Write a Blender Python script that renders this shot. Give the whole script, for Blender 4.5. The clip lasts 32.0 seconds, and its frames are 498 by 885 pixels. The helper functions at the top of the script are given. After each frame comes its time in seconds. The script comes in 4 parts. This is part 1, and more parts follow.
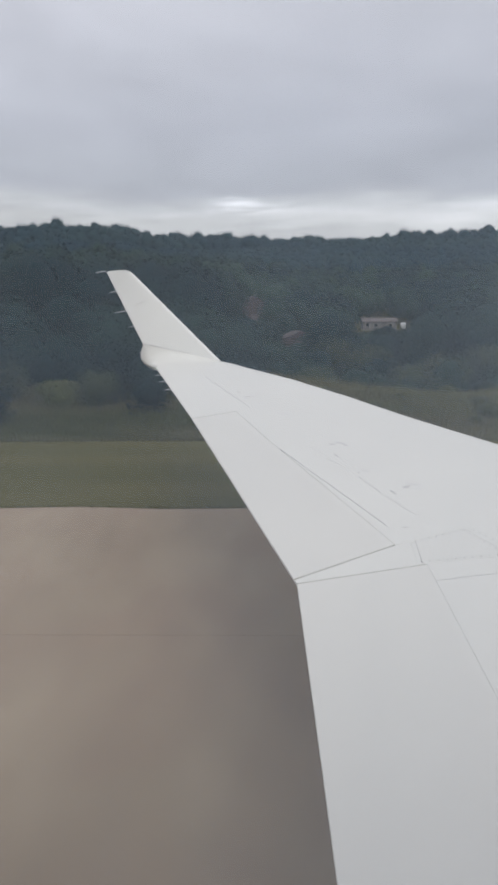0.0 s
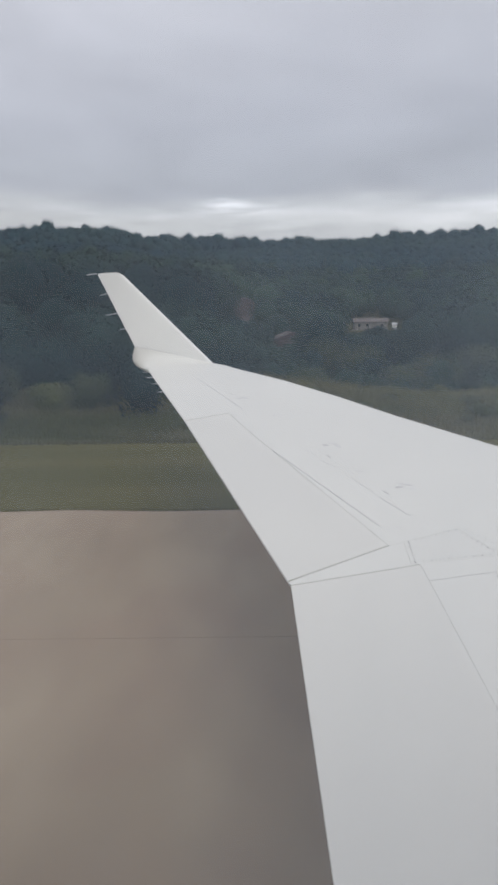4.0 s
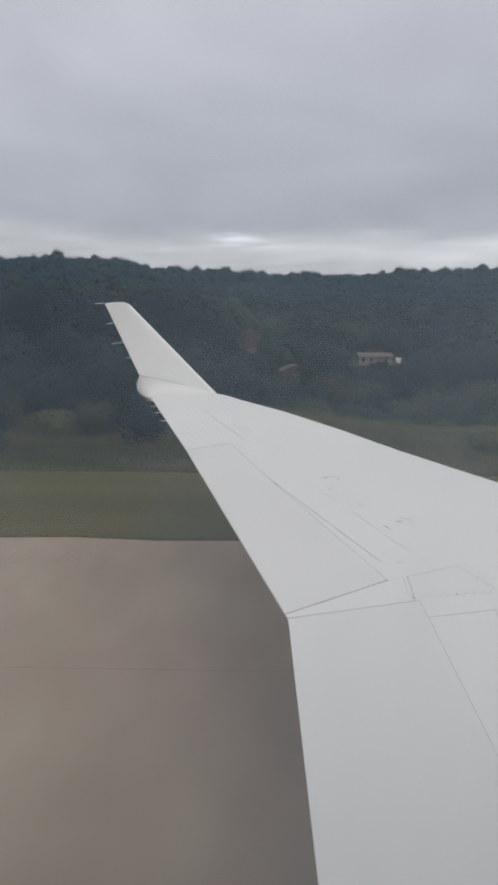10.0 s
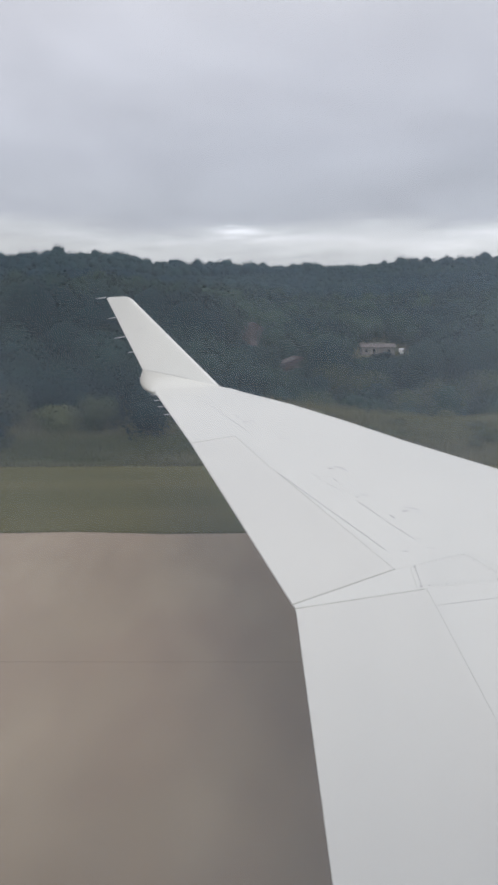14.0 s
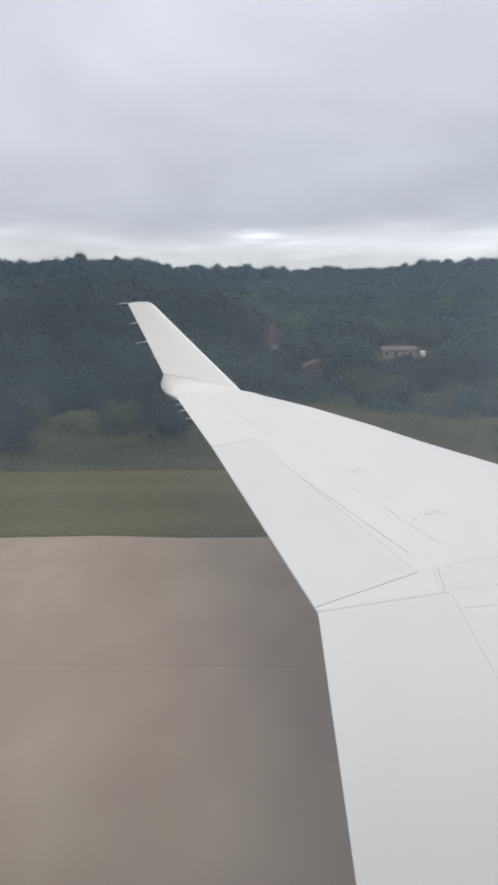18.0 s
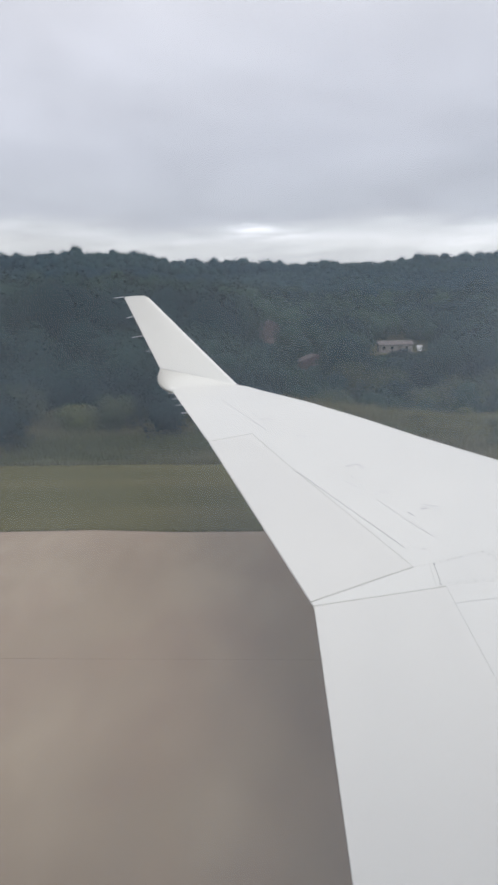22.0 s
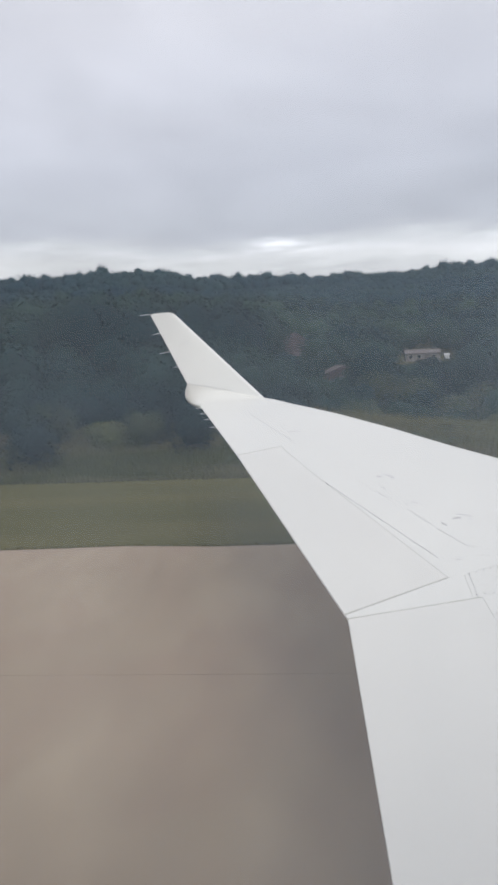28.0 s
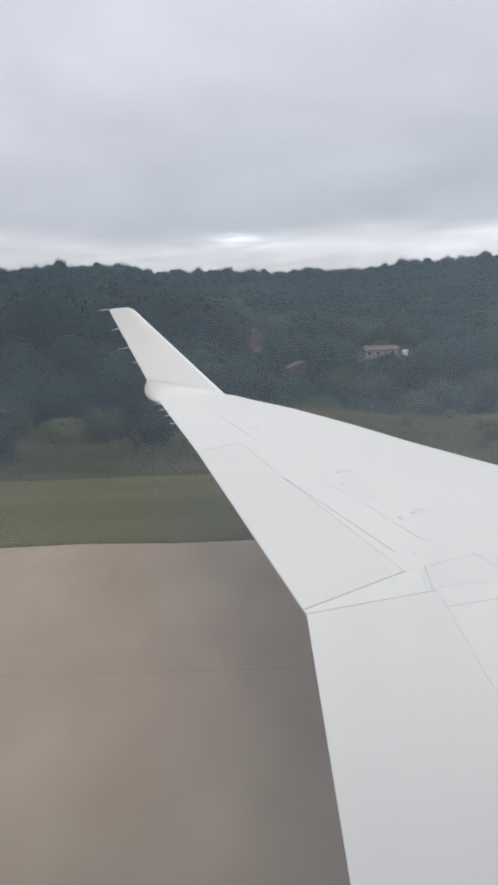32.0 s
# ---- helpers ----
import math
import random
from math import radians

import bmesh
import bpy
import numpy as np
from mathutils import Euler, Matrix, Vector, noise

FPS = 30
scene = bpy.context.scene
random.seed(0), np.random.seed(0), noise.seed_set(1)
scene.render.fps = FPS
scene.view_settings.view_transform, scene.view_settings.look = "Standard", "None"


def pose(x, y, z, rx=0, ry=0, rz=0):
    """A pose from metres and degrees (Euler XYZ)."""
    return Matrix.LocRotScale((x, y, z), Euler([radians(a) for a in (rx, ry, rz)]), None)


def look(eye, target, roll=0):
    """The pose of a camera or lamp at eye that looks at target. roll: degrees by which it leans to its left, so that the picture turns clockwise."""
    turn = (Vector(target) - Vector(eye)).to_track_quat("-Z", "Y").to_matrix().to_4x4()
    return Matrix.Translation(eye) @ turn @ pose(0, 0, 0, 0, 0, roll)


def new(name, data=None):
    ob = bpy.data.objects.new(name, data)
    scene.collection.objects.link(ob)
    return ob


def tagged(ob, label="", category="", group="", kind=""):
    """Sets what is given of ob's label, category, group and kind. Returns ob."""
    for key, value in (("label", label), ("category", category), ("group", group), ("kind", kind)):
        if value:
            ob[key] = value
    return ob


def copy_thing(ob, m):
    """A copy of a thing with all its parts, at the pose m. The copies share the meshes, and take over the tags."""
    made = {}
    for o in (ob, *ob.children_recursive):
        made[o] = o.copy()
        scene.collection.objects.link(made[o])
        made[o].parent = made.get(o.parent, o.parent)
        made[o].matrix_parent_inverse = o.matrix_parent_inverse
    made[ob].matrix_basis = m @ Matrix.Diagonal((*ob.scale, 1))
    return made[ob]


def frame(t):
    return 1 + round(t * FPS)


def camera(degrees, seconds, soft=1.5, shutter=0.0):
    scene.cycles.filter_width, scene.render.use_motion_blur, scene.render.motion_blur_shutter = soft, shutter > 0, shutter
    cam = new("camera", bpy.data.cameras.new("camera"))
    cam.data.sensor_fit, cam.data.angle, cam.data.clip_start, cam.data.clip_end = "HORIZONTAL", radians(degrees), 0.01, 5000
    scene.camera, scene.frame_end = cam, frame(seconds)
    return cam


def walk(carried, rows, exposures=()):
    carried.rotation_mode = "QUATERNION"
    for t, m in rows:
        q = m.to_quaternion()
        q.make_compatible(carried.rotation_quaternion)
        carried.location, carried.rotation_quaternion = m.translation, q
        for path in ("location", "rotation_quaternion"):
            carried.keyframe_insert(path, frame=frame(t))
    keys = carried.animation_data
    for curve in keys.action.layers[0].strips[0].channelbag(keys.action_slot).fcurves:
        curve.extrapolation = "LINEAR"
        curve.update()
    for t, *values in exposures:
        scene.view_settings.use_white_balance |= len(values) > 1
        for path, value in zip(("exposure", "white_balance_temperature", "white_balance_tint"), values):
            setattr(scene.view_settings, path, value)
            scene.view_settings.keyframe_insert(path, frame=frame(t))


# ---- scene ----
cam = camera(41.0, 32.0, soft=3.2)

# seconds, x, y, z, pitch, roll, yaw in the aircraft's own axes: x forward, y outboard, z up from the taxiway
ROWS = [
    (0, -0.004, 0.003, 2.706, -11.362, 0.239, 0.644), (0.5, -0.004, 0.004, 2.707, -11.264, 0.472, 0.332),
    (1, -0.007, 0.003, 2.708, -11.288, 0.373, 0.36), (1.5, -0.004, 0.002, 2.709, -11.34, 0.674, 0.487),
    (2, -0.003, 0.002, 2.709, -11.305, 0.695, 0.419), (2.5, -0, -0.001, 2.706, -11.191, 0.597, 0.308),
    (3, -0.002, 0, 2.709, -11.14, 0.666, -0.004), (3.5, -0.003, 0.002, 2.711, -11.278, 0.646, -0.007),
    (5.5, -0.007, 0.003, 2.712, -11.196, 0.648, -0.327), (6, -0.009, -0.003, 2.703, -10.841, 0.633, -0.186),
    (6.5, -0.007, -0.002, 2.704, -10.996, 0.815, 0.086), (7, -0.007, -0.001, 2.705, -11.056, 1.122, -0.342),
    (7.5, -0.006, -0.001, 2.705, -10.924, 1.064, -0.446), (8, -0.001, -0.003, 2.702, -10.735, 0.945, -0.52),
    (8.5, 0.004, -0.004, 2.7, -9.273, 1.115, -0.542), (9, 0.001, 0.002, 2.712, -9.237, -1.337, -0.757),
    (9.5, 0.002, 0.002, 2.711, -8.522, -1.613, 0.783), (10, 0.005, -0, 2.708, -8.596, -0.671, 0.382),
    (10.5, -0.002, -0.001, 2.704, -11.214, 1.76, -3.493), (11, 0.002, -0.001, 2.705, -9.866, -0.656, -0.548),
    (11.5, 0.002, -0.003, 2.7, -7.368, 0.316, 2.351), (12, 0.001, -0.004, 2.696, -8.212, 0.485, 1.332),
    (12.5, -0.001, -0.002, 2.697, -9.169, -0.067, 0.772), (13, 0, -0.002, 2.7, -9.611, -0.095, 0.037),
    (13.5, 0.001, -0.002, 2.7, -9.562, 0.024, 0.271), (14, -0, -0.002, 2.702, -9.207, 0.271, 0.578),
    (14.5, 0, -0.003, 2.701, -9.242, 0.141, 0.938), (16.5, -0, -0.002, 2.703, -8.96, 0.47, 2.226),
    (17, -0.003, -0.003, 2.701, -8.811, 0.475, 1.829), (17.5, -0.003, -0.003, 2.7, -9.061, 0.612, 1.705),
    (18, -0.001, -0.004, 2.697, -8.851, 0.825, 2.305), (18.5, -0.002, -0.002, 2.698, -9.297, 0.752, 2.026),
    (19, -0.006, -0.001, 2.704, -9.448, 0.584, 1.883), (19.5, -0.001, -0.002, 2.7, -9.22, 0.726, 1.753),
    (20, -0.005, -0.002, 2.698, -9.194, 0.481, 1.821), (20.5, -0.004, -0.002, 2.702, -8.85, 0.481, 1.875),
    (21, -0, -0.005, 2.697, -9.048, 0.751, 1.571), (21.5, -0.002, -0.003, 2.695, -8.859, 0.96, 1.758),
    (22, -0.001, -0.003, 2.698, -9.334, 0.752, 2.008), (22.5, -0.007, -0.001, 2.703, -8.403, 0.381, 3.234),
    (23, 0.006, -0.007, 2.695, -8.112, 0.725, 3.766), (23.5, -0.003, -0.003, 2.699, -7.281, 0.825, 4.533),
    (24, -0.004, -0.002, 2.699, -7.169, 0.804, 4.395), (24.5, 0.01, -0.01, 2.684, -7.417, 3.235, 2.204),
    (26.5, 0.008, -0.007, 2.687, -6.36, 0.912, 7.485), (27, 0.003, -0.002, 2.696, -9.305, 0.011, 10.348),
    (27.5, -0.001, -0.001, 2.7, -6.808, 2.637, 8.273), (28, -0.005, -0.004, 2.698, -8.144, 2.467, 4.183),
    (28.5, -0.001, -0.003, 2.697, -8.465, 2.148, 1.104), (29, -0.001, -0.001, 2.703, -8.723, 1.605, 0.403),
    (29.5, 0.004, -0.003, 2.697, -8.358, 1.488, 1.122), (30, 0.002, 0, 2.701, -8.576, 1.409, 1.41),
    (30.5, 0.004, -0.001, 2.697, -8.278, 1.949, 1.06), (31, 0.006, -0.002, 2.695, -8.207, 2.246, 1.233),
    (31.5, 0.009, -0.004, 2.691, -7.963, 2.376, 1.381), (32, 0.006, -0, 2.7, -8.632, 2.192, 0.847),
]

walk(cam, [(t, pose(x, y, z, 90 + p, r, w)) for t, x, y, z, p, r, w in ROWS],
     [(0, 0.34), (3, 0.31), (6, 0.31), (7, 0.31), (8, 0.28), (9, 0.25), (10, 0.14), (11, 0.10), (11.5, 0.32), (12, 0.45), (13, 0.39), (14, 0.41), (17, 0.55), (20, 0.58), (24, 0.56), (26.5, 0.54), (27, 0.48), (28, 0.56), (32, 0.53)])

# ---------------------------------------------------------------- world and light
SKY_STRENGTH = 0.85
SUN_ELEV, SUN_AZ = 46.0, 174.0
world = bpy.data.worlds.new("overcast")
scene.world = world
world.use_nodes = True
wn, wl = world.node_tree.nodes, world.node_tree.links
wn.clear()


def wnode(kind, **values):
    n = wn.new(kind)
    for key, value in values.items():
        n.inputs[key].default_value = value
    return n


def wmath(op, a, b=None, c=None):
    n = wn.new("ShaderNodeMath")
    n.operation = op
    for i, v in enumerate((a, b, c)):
        if v is None:
            continue
        if isinstance(v, (int, float)):
            n.inputs[i].default_value = v
        else:
            wl.new(v, n.inputs[i])
    return n.outputs[0]


coord = wn.new("ShaderNodeTexCoord")
split = wn.new("ShaderNodeSeparateXYZ")
wl.new(coord.outputs["Generated"], split.inputs[0])
dx, dy, dz = split.outputs
# the cloud deck: directions projected on a flat layer, flattened into long bands towards the horizon
lift = wmath("ADD", wmath("ABSOLUTE", dz), 0.16)
deck = wn.new("ShaderNodeCombineXYZ")
wl.new(wmath("DIVIDE", dx, lift), deck.inputs[0])
wl.new(wmath("DIVIDE", dy, lift), deck.inputs[1])
puffs = wnode("ShaderNodeTexNoise", Scale=1.15, Detail=6.0, Roughness=0.52, Distortion=0.35)
wl.new(deck.outputs[0], puffs.inputs["Vector"])
# low bands that run along the horizon
low = wn.new("ShaderNodeCombineXYZ")
wl.new(wmath("MULTIPLY", dx, 3.2), low.inputs[0])
wl.new(wmath("MULTIPLY", dy, 3.2), low.inputs[1])
wl.new(wmath("MULTIPLY", dz, 21.0), low.inputs[2])
bands = wnode("ShaderNodeTexNoise", Scale=1.3, Detail=5.0, Roughness=0.5, Distortion=0.3)
wl.new(low.outputs[0], bands.inputs["Vector"])
warp = wmath("MULTIPLY_ADD", bands.outputs["Fac"], 0.07, -0.035)
height = wmath("ADD", dz, warp)
ramp = wn.new("ShaderNodeValToRGB")
stops = [(0.0, (0.54, 0.54, 0.555)), (0.095, (0.555, 0.555, 0.57)), (0.118, (0.560, 0.560, 0.572)), (0.142, (0.545, 0.55, 0.575)),
         (0.168, (0.470, 0.482, 0.53)), (0.24, (0.51, 0.52, 0.58)), (0.34, (0.62, 0.625, 0.69)), (0.50, (0.69, 0.68, 0.73)), (1.0, (0.71, 0.70, 0.73))]
while len(ramp.color_ramp.elements) < len(stops):
    ramp.color_ramp.elements.new(0.5)
for e, (at, colour) in zip(ramp.color_ramp.elements, stops):
    e.position, e.color = at, (*colour, 1)
wl.new(height, ramp.inputs[0])
shade = wn.new("ShaderNodeMapRange")
shade.inputs["From Min"].default_value, shade.inputs["From Max"].default_value = 0.30, 0.70
shade.inputs["To Min"].default_value, shade.inputs["To Max"].default_value = 0.86, 1.14
wl.new(puffs.outputs["Fac"], shade.inputs["Value"])
cloud = wn.new("ShaderNodeVectorMath")
cloud.operation = "SCALE"
wl.new(ramp.outputs[0], cloud.inputs[0])
wl.new(shade.outputs[0], cloud.inputs["Scale"])
# the break under the deck: brighter ahead of the wing, with one thin bright gap
def wbell(v, centre, width):
    d = wmath("DIVIDE", wmath("SUBTRACT", v, centre), width)
    return wmath("POWER", 2.718, wmath("MULTIPLY", wmath("MULTIPLY", d, d), -1.0))


streaks = wnode("ShaderNodeTexNoise", Scale=3.1, Detail=5.0, Roughness=0.55, Distortion=0.5)
wl.new(low.outputs[0], streaks.inputs["Vector"])
ragged = wmath("MULTIPLY_ADD", streaks.outputs["Fac"], 0.048, -0.024)
thin = wmath("MULTIPLY", wbell(wmath("ADD", dz, ragged), 0.1450, 0.0062), wbell(dx, -0.022, 0.034))
thin = wmath("ADD", thin, wmath("MULTIPLY", wmath("MULTIPLY", wbell(wmath("SUBTRACT", dz, ragged), 0.1335, 0.0045), wbell(dx, 0.020, 0.055)), 0.22))
torn = wmath("MULTIPLY_ADD", streaks.outputs["Fac"], 1.5, -0.75)
wide = wmath("MULTIPLY", wbell(height, 0.128, 0.021), wmath("ADD", wmath("MAXIMUM", wmath("MULTIPLY_ADD", dx, 1.5, 0.22), 0.10), wmath("MULTIPLY", torn, 0.6)))
glow = wmath("ADD", wmath("MULTIPLY", wmath("MULTIPLY", thin, 0.78), wmath("GREATER_THAN", dy, 0.0)), wmath("MULTIPLY", wide, 0.80))
gap_light = wn.new("ShaderNodeVectorMath")
gap_light.operation = "SCALE"
wl.new(cloud.outputs[0], gap_light.inputs[0])
wl.new(wmath("ADD", glow, 1.0), gap_light.inputs["Scale"])
clear = wn.new("ShaderNodeTexSky")
clear.sky_type, clear.sun_disc = "NISHITA", False
clear.sun_elevation, clear.sun_rotation = radians(SUN_ELEV), radians(SUN_AZ)
b_clear, b_cloud = wn.new("ShaderNodeBackground"), wn.new("ShaderNodeBackground")
b_clear.inputs["Strength"].default_value = 0.06
b_cloud.inputs["Strength"].default_value = SKY_STRENGTH
wl.new(clear.outputs[0], b_clear.inputs["Color"])
wl.new(gap_light.outputs[0], b_cloud.inputs["Color"])
both = wn.new("ShaderNodeMixShader")
both.inputs[0].default_value = 0.93
wl.new(b_clear.outputs[0], both.inputs[1])
wl.new(b_cloud.outputs[0], both.inputs[2])
wout = wn.new("ShaderNodeOutputWorld")
wl.new(both.outputs[0], wout.inputs["Surface"])

sun = new("sun", bpy.data.lights.new("sun", "SUN"))
sun.data.energy, sun.data.angle, sun.data.color = 0.75, radians(36), (1.0, 0.97, 0.93)
_a, _e = radians(SUN_AZ), radians(SUN_ELEV)
sun.matrix_world = look((math.sin(_a) * math.cos(_e) * 50, math.cos(_a) * math.cos(_e) * 50, math.sin(_e) * 50), (0, 0, 0))


# ---------------------------------------------------------------- materials
def material(name, base, second=None, scale=4.0, fine=60.0, rough=0.6, bump=0.1, metal=0.0, spread=(0.35, 0.65), stretch=(1, 1, 1),
             vary=0.0, island=0.0, third=None, spec=0.5, bump_scale=None, grainy=0.12, clumps=None):
    """Two colours blended by a broad noise, broken by a fine one; relief from the fine noise; optional change from object to object."""
    m = bpy.data.materials.new(name)
    m.use_nodes = True
    n, l = m.node_tree.nodes, m.node_tree.links
    shader = n["Principled BSDF"]
    shader.inputs["Roughness"].default_value = rough
    shader.inputs["Metallic"].default_value = metal
    shader.inputs["Specular IOR Level"].default_value = spec
    place = n.new("ShaderNodeNewGeometry")
    mapping = n.new("ShaderNodeMapping")
    mapping.inputs["Scale"].default_value = stretch
    l.new(place.outputs["Position"], mapping.inputs["Vector"])
    broad, grain = n.new("ShaderNodeTexNoise"), n.new("ShaderNodeTexNoise")
    for tex, s, d in ((broad, scale, 4.0), (grain, fine, 3.0)):
        tex.inputs["Scale"].default_value, tex.inputs["Detail"].default_value = s, d
        l.new(mapping.outputs[0], tex.inputs["Vector"])
    span = n.new("ShaderNodeMapRange")
    span.inputs["From Min"].default_value, span.inputs["From Max"].default_value = spread
    l.new(broad.outputs["Fac"], span.inputs["Value"])
    mix = n.new("ShaderNodeMix")
    mix.data_type = "RGBA"
    mix.inputs["A"].default_value, mix.inputs["B"].default_value = (*base, 1), (*(second or base), 1)
    l.new(span.outputs[0], mix.inputs["Factor"])
    colour = mix.outputs["Result"]
    if third:
        stain, tint, blend = n.new("ShaderNodeTexNoise"), n.new("ShaderNodeMapRange"), n.new("ShaderNodeMix")
        stain.inputs["Scale"].default_value, stain.inputs["Detail"].default_value = scale * 1.7, 5.0
        stain.inputs["Distortion"].default_value = 0.6
        shift = n.new("ShaderNodeVectorMath")
        shift.inputs[1].default_value = (17.0, 5.0, 3.0)
        l.new(mapping.outputs[0], shift.inputs[0])
        l.new(shift.outputs[0], stain.inputs["Vector"])
        tint.inputs["From Min"].default_value, tint.inputs["From Max"].default_value = 0.42, 0.70
        l.new(stain.outputs["Fac"], tint.inputs["Value"])
        blend.data_type = "RGBA"
        blend.inputs["B"].default_value = (*third, 1)
        l.new(tint.outputs[0], blend.inputs["Factor"])
        l.new(colour, blend.inputs["A"])
        colour = blend.outputs["Result"]
    light = n.new("ShaderNodeMapRange")
    light.inputs["To Min"].default_value, light.inputs["To Max"].default_value = 1 - grainy, 1 + grainy
    l.new(grain.outputs["Fac"], light.inputs["Value"])
    value = light.outputs[0]
    for amount, kind, slot in ((vary, "ShaderNodeObjectInfo", "Random"), (island, "ShaderNodeNewGeometry", "Random Per Island")):
        if amount:
            src = n.new(kind)
            rng = n.new("ShaderNodeMapRange")
            rng.inputs["To Min"].default_value, rng.inputs["To Max"].default_value = 1 - amount, 1 + amount
            l.new(src.outputs[slot], rng.inputs["Value"])
            mul = n.new("ShaderNodeMath")
            mul.operation = "MULTIPLY"
            l.new(value, mul.inputs[0])
            l.new(rng.outputs[0], mul.inputs[1])
            value = mul.outputs[0]
    if clumps:  # leaf clumps too small to build: their size, relief and change of tone
        tuft, tone, mul, rise = (n.new("ShaderNode" + k) for k in ("TexNoise", "MapRange", "Math", "Bump"))
        tuft.inputs["Scale"].default_value, tuft.inputs["Detail"].default_value = clumps[0], 3.0
        l.new(place.outputs["Position"], tuft.inputs["Vector"])
        tone.inputs["From Min"].default_value, tone.inputs["From Max"].default_value = 0.3, 0.7
        tone.inputs["To Min"].default_value, tone.inputs["To Max"].default_value = 1 - clumps[2], 1 + clumps[2]
        l.new(tuft.outputs["Fac"], tone.inputs["Value"])
        mul.operation = "MULTIPLY"
        l.new(value, mul.inputs[0])
        l.new(tone.outputs[0], mul.inputs[1])
        value = mul.outputs[0]
        rise.inputs["Strength"].default_value, rise.inputs["Distance"].default_value = clumps[1], 0.5 / clumps[0]
        l.new(tuft.outputs["Fac"], rise.inputs["Height"])
        l.new(rise.outputs[0], shader.inputs["Normal"])
    out = n.new("ShaderNodeVectorMath")
    out.operation = "SCALE"
    l.new(colour, out.inputs[0])
    l.new(value, out.inputs["Scale"])
    l.new(out.outputs[0], shader.inputs["Base Color"])
    if bump:
        b = n.new("ShaderNodeBump")
        b.inputs["Strength"].default_value = bump
        b.inputs["Distance"].default_value = bump_scale or 0.02
        l.new(grain.outputs["Fac"], b.inputs["Height"])
        l.new(b.outputs[0], shader.inputs["Normal"])
    return m


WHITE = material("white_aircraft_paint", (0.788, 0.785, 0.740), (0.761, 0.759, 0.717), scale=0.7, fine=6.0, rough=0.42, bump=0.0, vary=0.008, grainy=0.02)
# same white set darker: the winglet's turned face has its shade in the colour
WINGLET_SHADED = material("shaded_winglet_white", (0.705, 0.708, 0.675), (0.680, 0.684, 0.654), scale=1.2, fine=7.0, rough=0.45, bump=0.0, grainy=0.02)
FLAP_WHITE = material("white_flap_paint", (0.764, 0.757, 0.710), (0.739, 0.732, 0.690), scale=0.8, fine=5.0, rough=0.45, bump=0.0, grainy=0.02)
# outside unseen; this grey keeps bounced light off the inboard wing
FUSELAGE = material("grey_fuselage_paint", (0.52, 0.53, 0.54), (0.48, 0.49, 0.50), scale=0.8, fine=6.0, rough=0.4, bump=0.0, grainy=0.02)
# pale strip lightened further: the brightness of facing the sky is in the colour
EDGE_LIT = material("lightened_leading_edge", (0.90, 0.90, 0.88), (0.86, 0.86, 0.84), scale=3, fine=40, rough=0.35, bump=0.0, grainy=0.02)
SEALANT = material("grey_seam_sealant", (0.40, 0.40, 0.41), (0.50, 0.50, 0.50), scale=8, fine=60, rough=0.7, bump=0.05)
# underside kept grey so the flap gaps look dark; their shade is coloured in
INNER = material("grey_wing_underside", (0.46, 0.47, 0.47), (0.41, 0.42, 0.42), scale=5, fine=50, rough=0.7, bump=0.05)
RIVET = material("grey_rivet_metal", (0.24, 0.24, 0.25), (0.36, 0.36, 0.37), scale=20, fine=200, rough=0.6, bump=0.0, metal=0.2)
PLATE = material("worn_access_plate", (0.68, 0.68, 0.68), (0.54, 0.525, 0.52), scale=14, fine=90, rough=0.55, bump=0.05)
WICK_ROD = material("pale_wick_rod", (0.66, 0.67, 0.66), (0.50, 0.51, 0.51), scale=9, fine=80, rough=0.6, bump=0.02)
BEZEL = material("grey_window_bezel", (0.50, 0.505, 0.51), (0.45, 0.455, 0.46), scale=10, fine=140, rough=0.6, bump=0.04)
GASKET = material("dark_window_gasket", (0.20, 0.195, 0.205), (0.23, 0.225, 0.235), scale=20, fine=200, rough=0.8, bump=0.03)
CONCRETE = material("worn_concrete", (0.404, 0.332, 0.246), (0.292, 0.228, 0.166), third=(0.330, 0.254, 0.190), scale=0.55, fine=2.6, rough=0.9, bump=0.0, grainy=0.10, stretch=(1.3, 0.6, 1), spread=(0.33, 0.67), vary=0.02, spec=0.25)
JOINT = material("dark_joint_filler", (0.315, 0.257, 0.196), (0.35, 0.285, 0.214), scale=2, fine=20, rough=0.9, bump=0.05)
SOIL = material("rough_field", (0.074, 0.080, 0.040), (0.108, 0.102, 0.058), scale=0.12, fine=2.2, rough=0.95, bump=0.4, bump_scale=0.08, spec=0.1)
MOWN = material("mown_grass", (0.088, 0.084, 0.029), (0.113, 0.103, 0.041), scale=0.6, fine=4.0, rough=0.95, bump=0.3, bump_scale=0.03, stretch=(0.16, 1.3, 1), island=0.06, spec=0.1)
TALL = material("tall_dry_grass", (0.100, 0.110, 0.054), (0.172, 0.156, 0.092), scale=0.55, fine=2.2, rough=0.95, bump=0.0, island=0.03, stretch=(0.22, 1.0, 1.0), spread=(0.36, 0.66), grainy=0.2, spec=0.1)
LEAF = material("green_leaves", (0.022, 0.037, 0.034), (0.034, 0.050, 0.040), scale=0.5, fine=4.0, rough=0.75, bump=0.0, vary=0.15, island=0.08, spec=0.1, clumps=(4.0, 0.5, 0.18))
LEAF_DULL = material("dull_olive_leaves", (0.050, 0.069, 0.044), (0.070, 0.090, 0.055), scale=0.5, fine=4.0, rough=0.8, bump=0.0, vary=0.15, island=0.12, spec=0.15, clumps=(4.0, 0.5, 0.18))
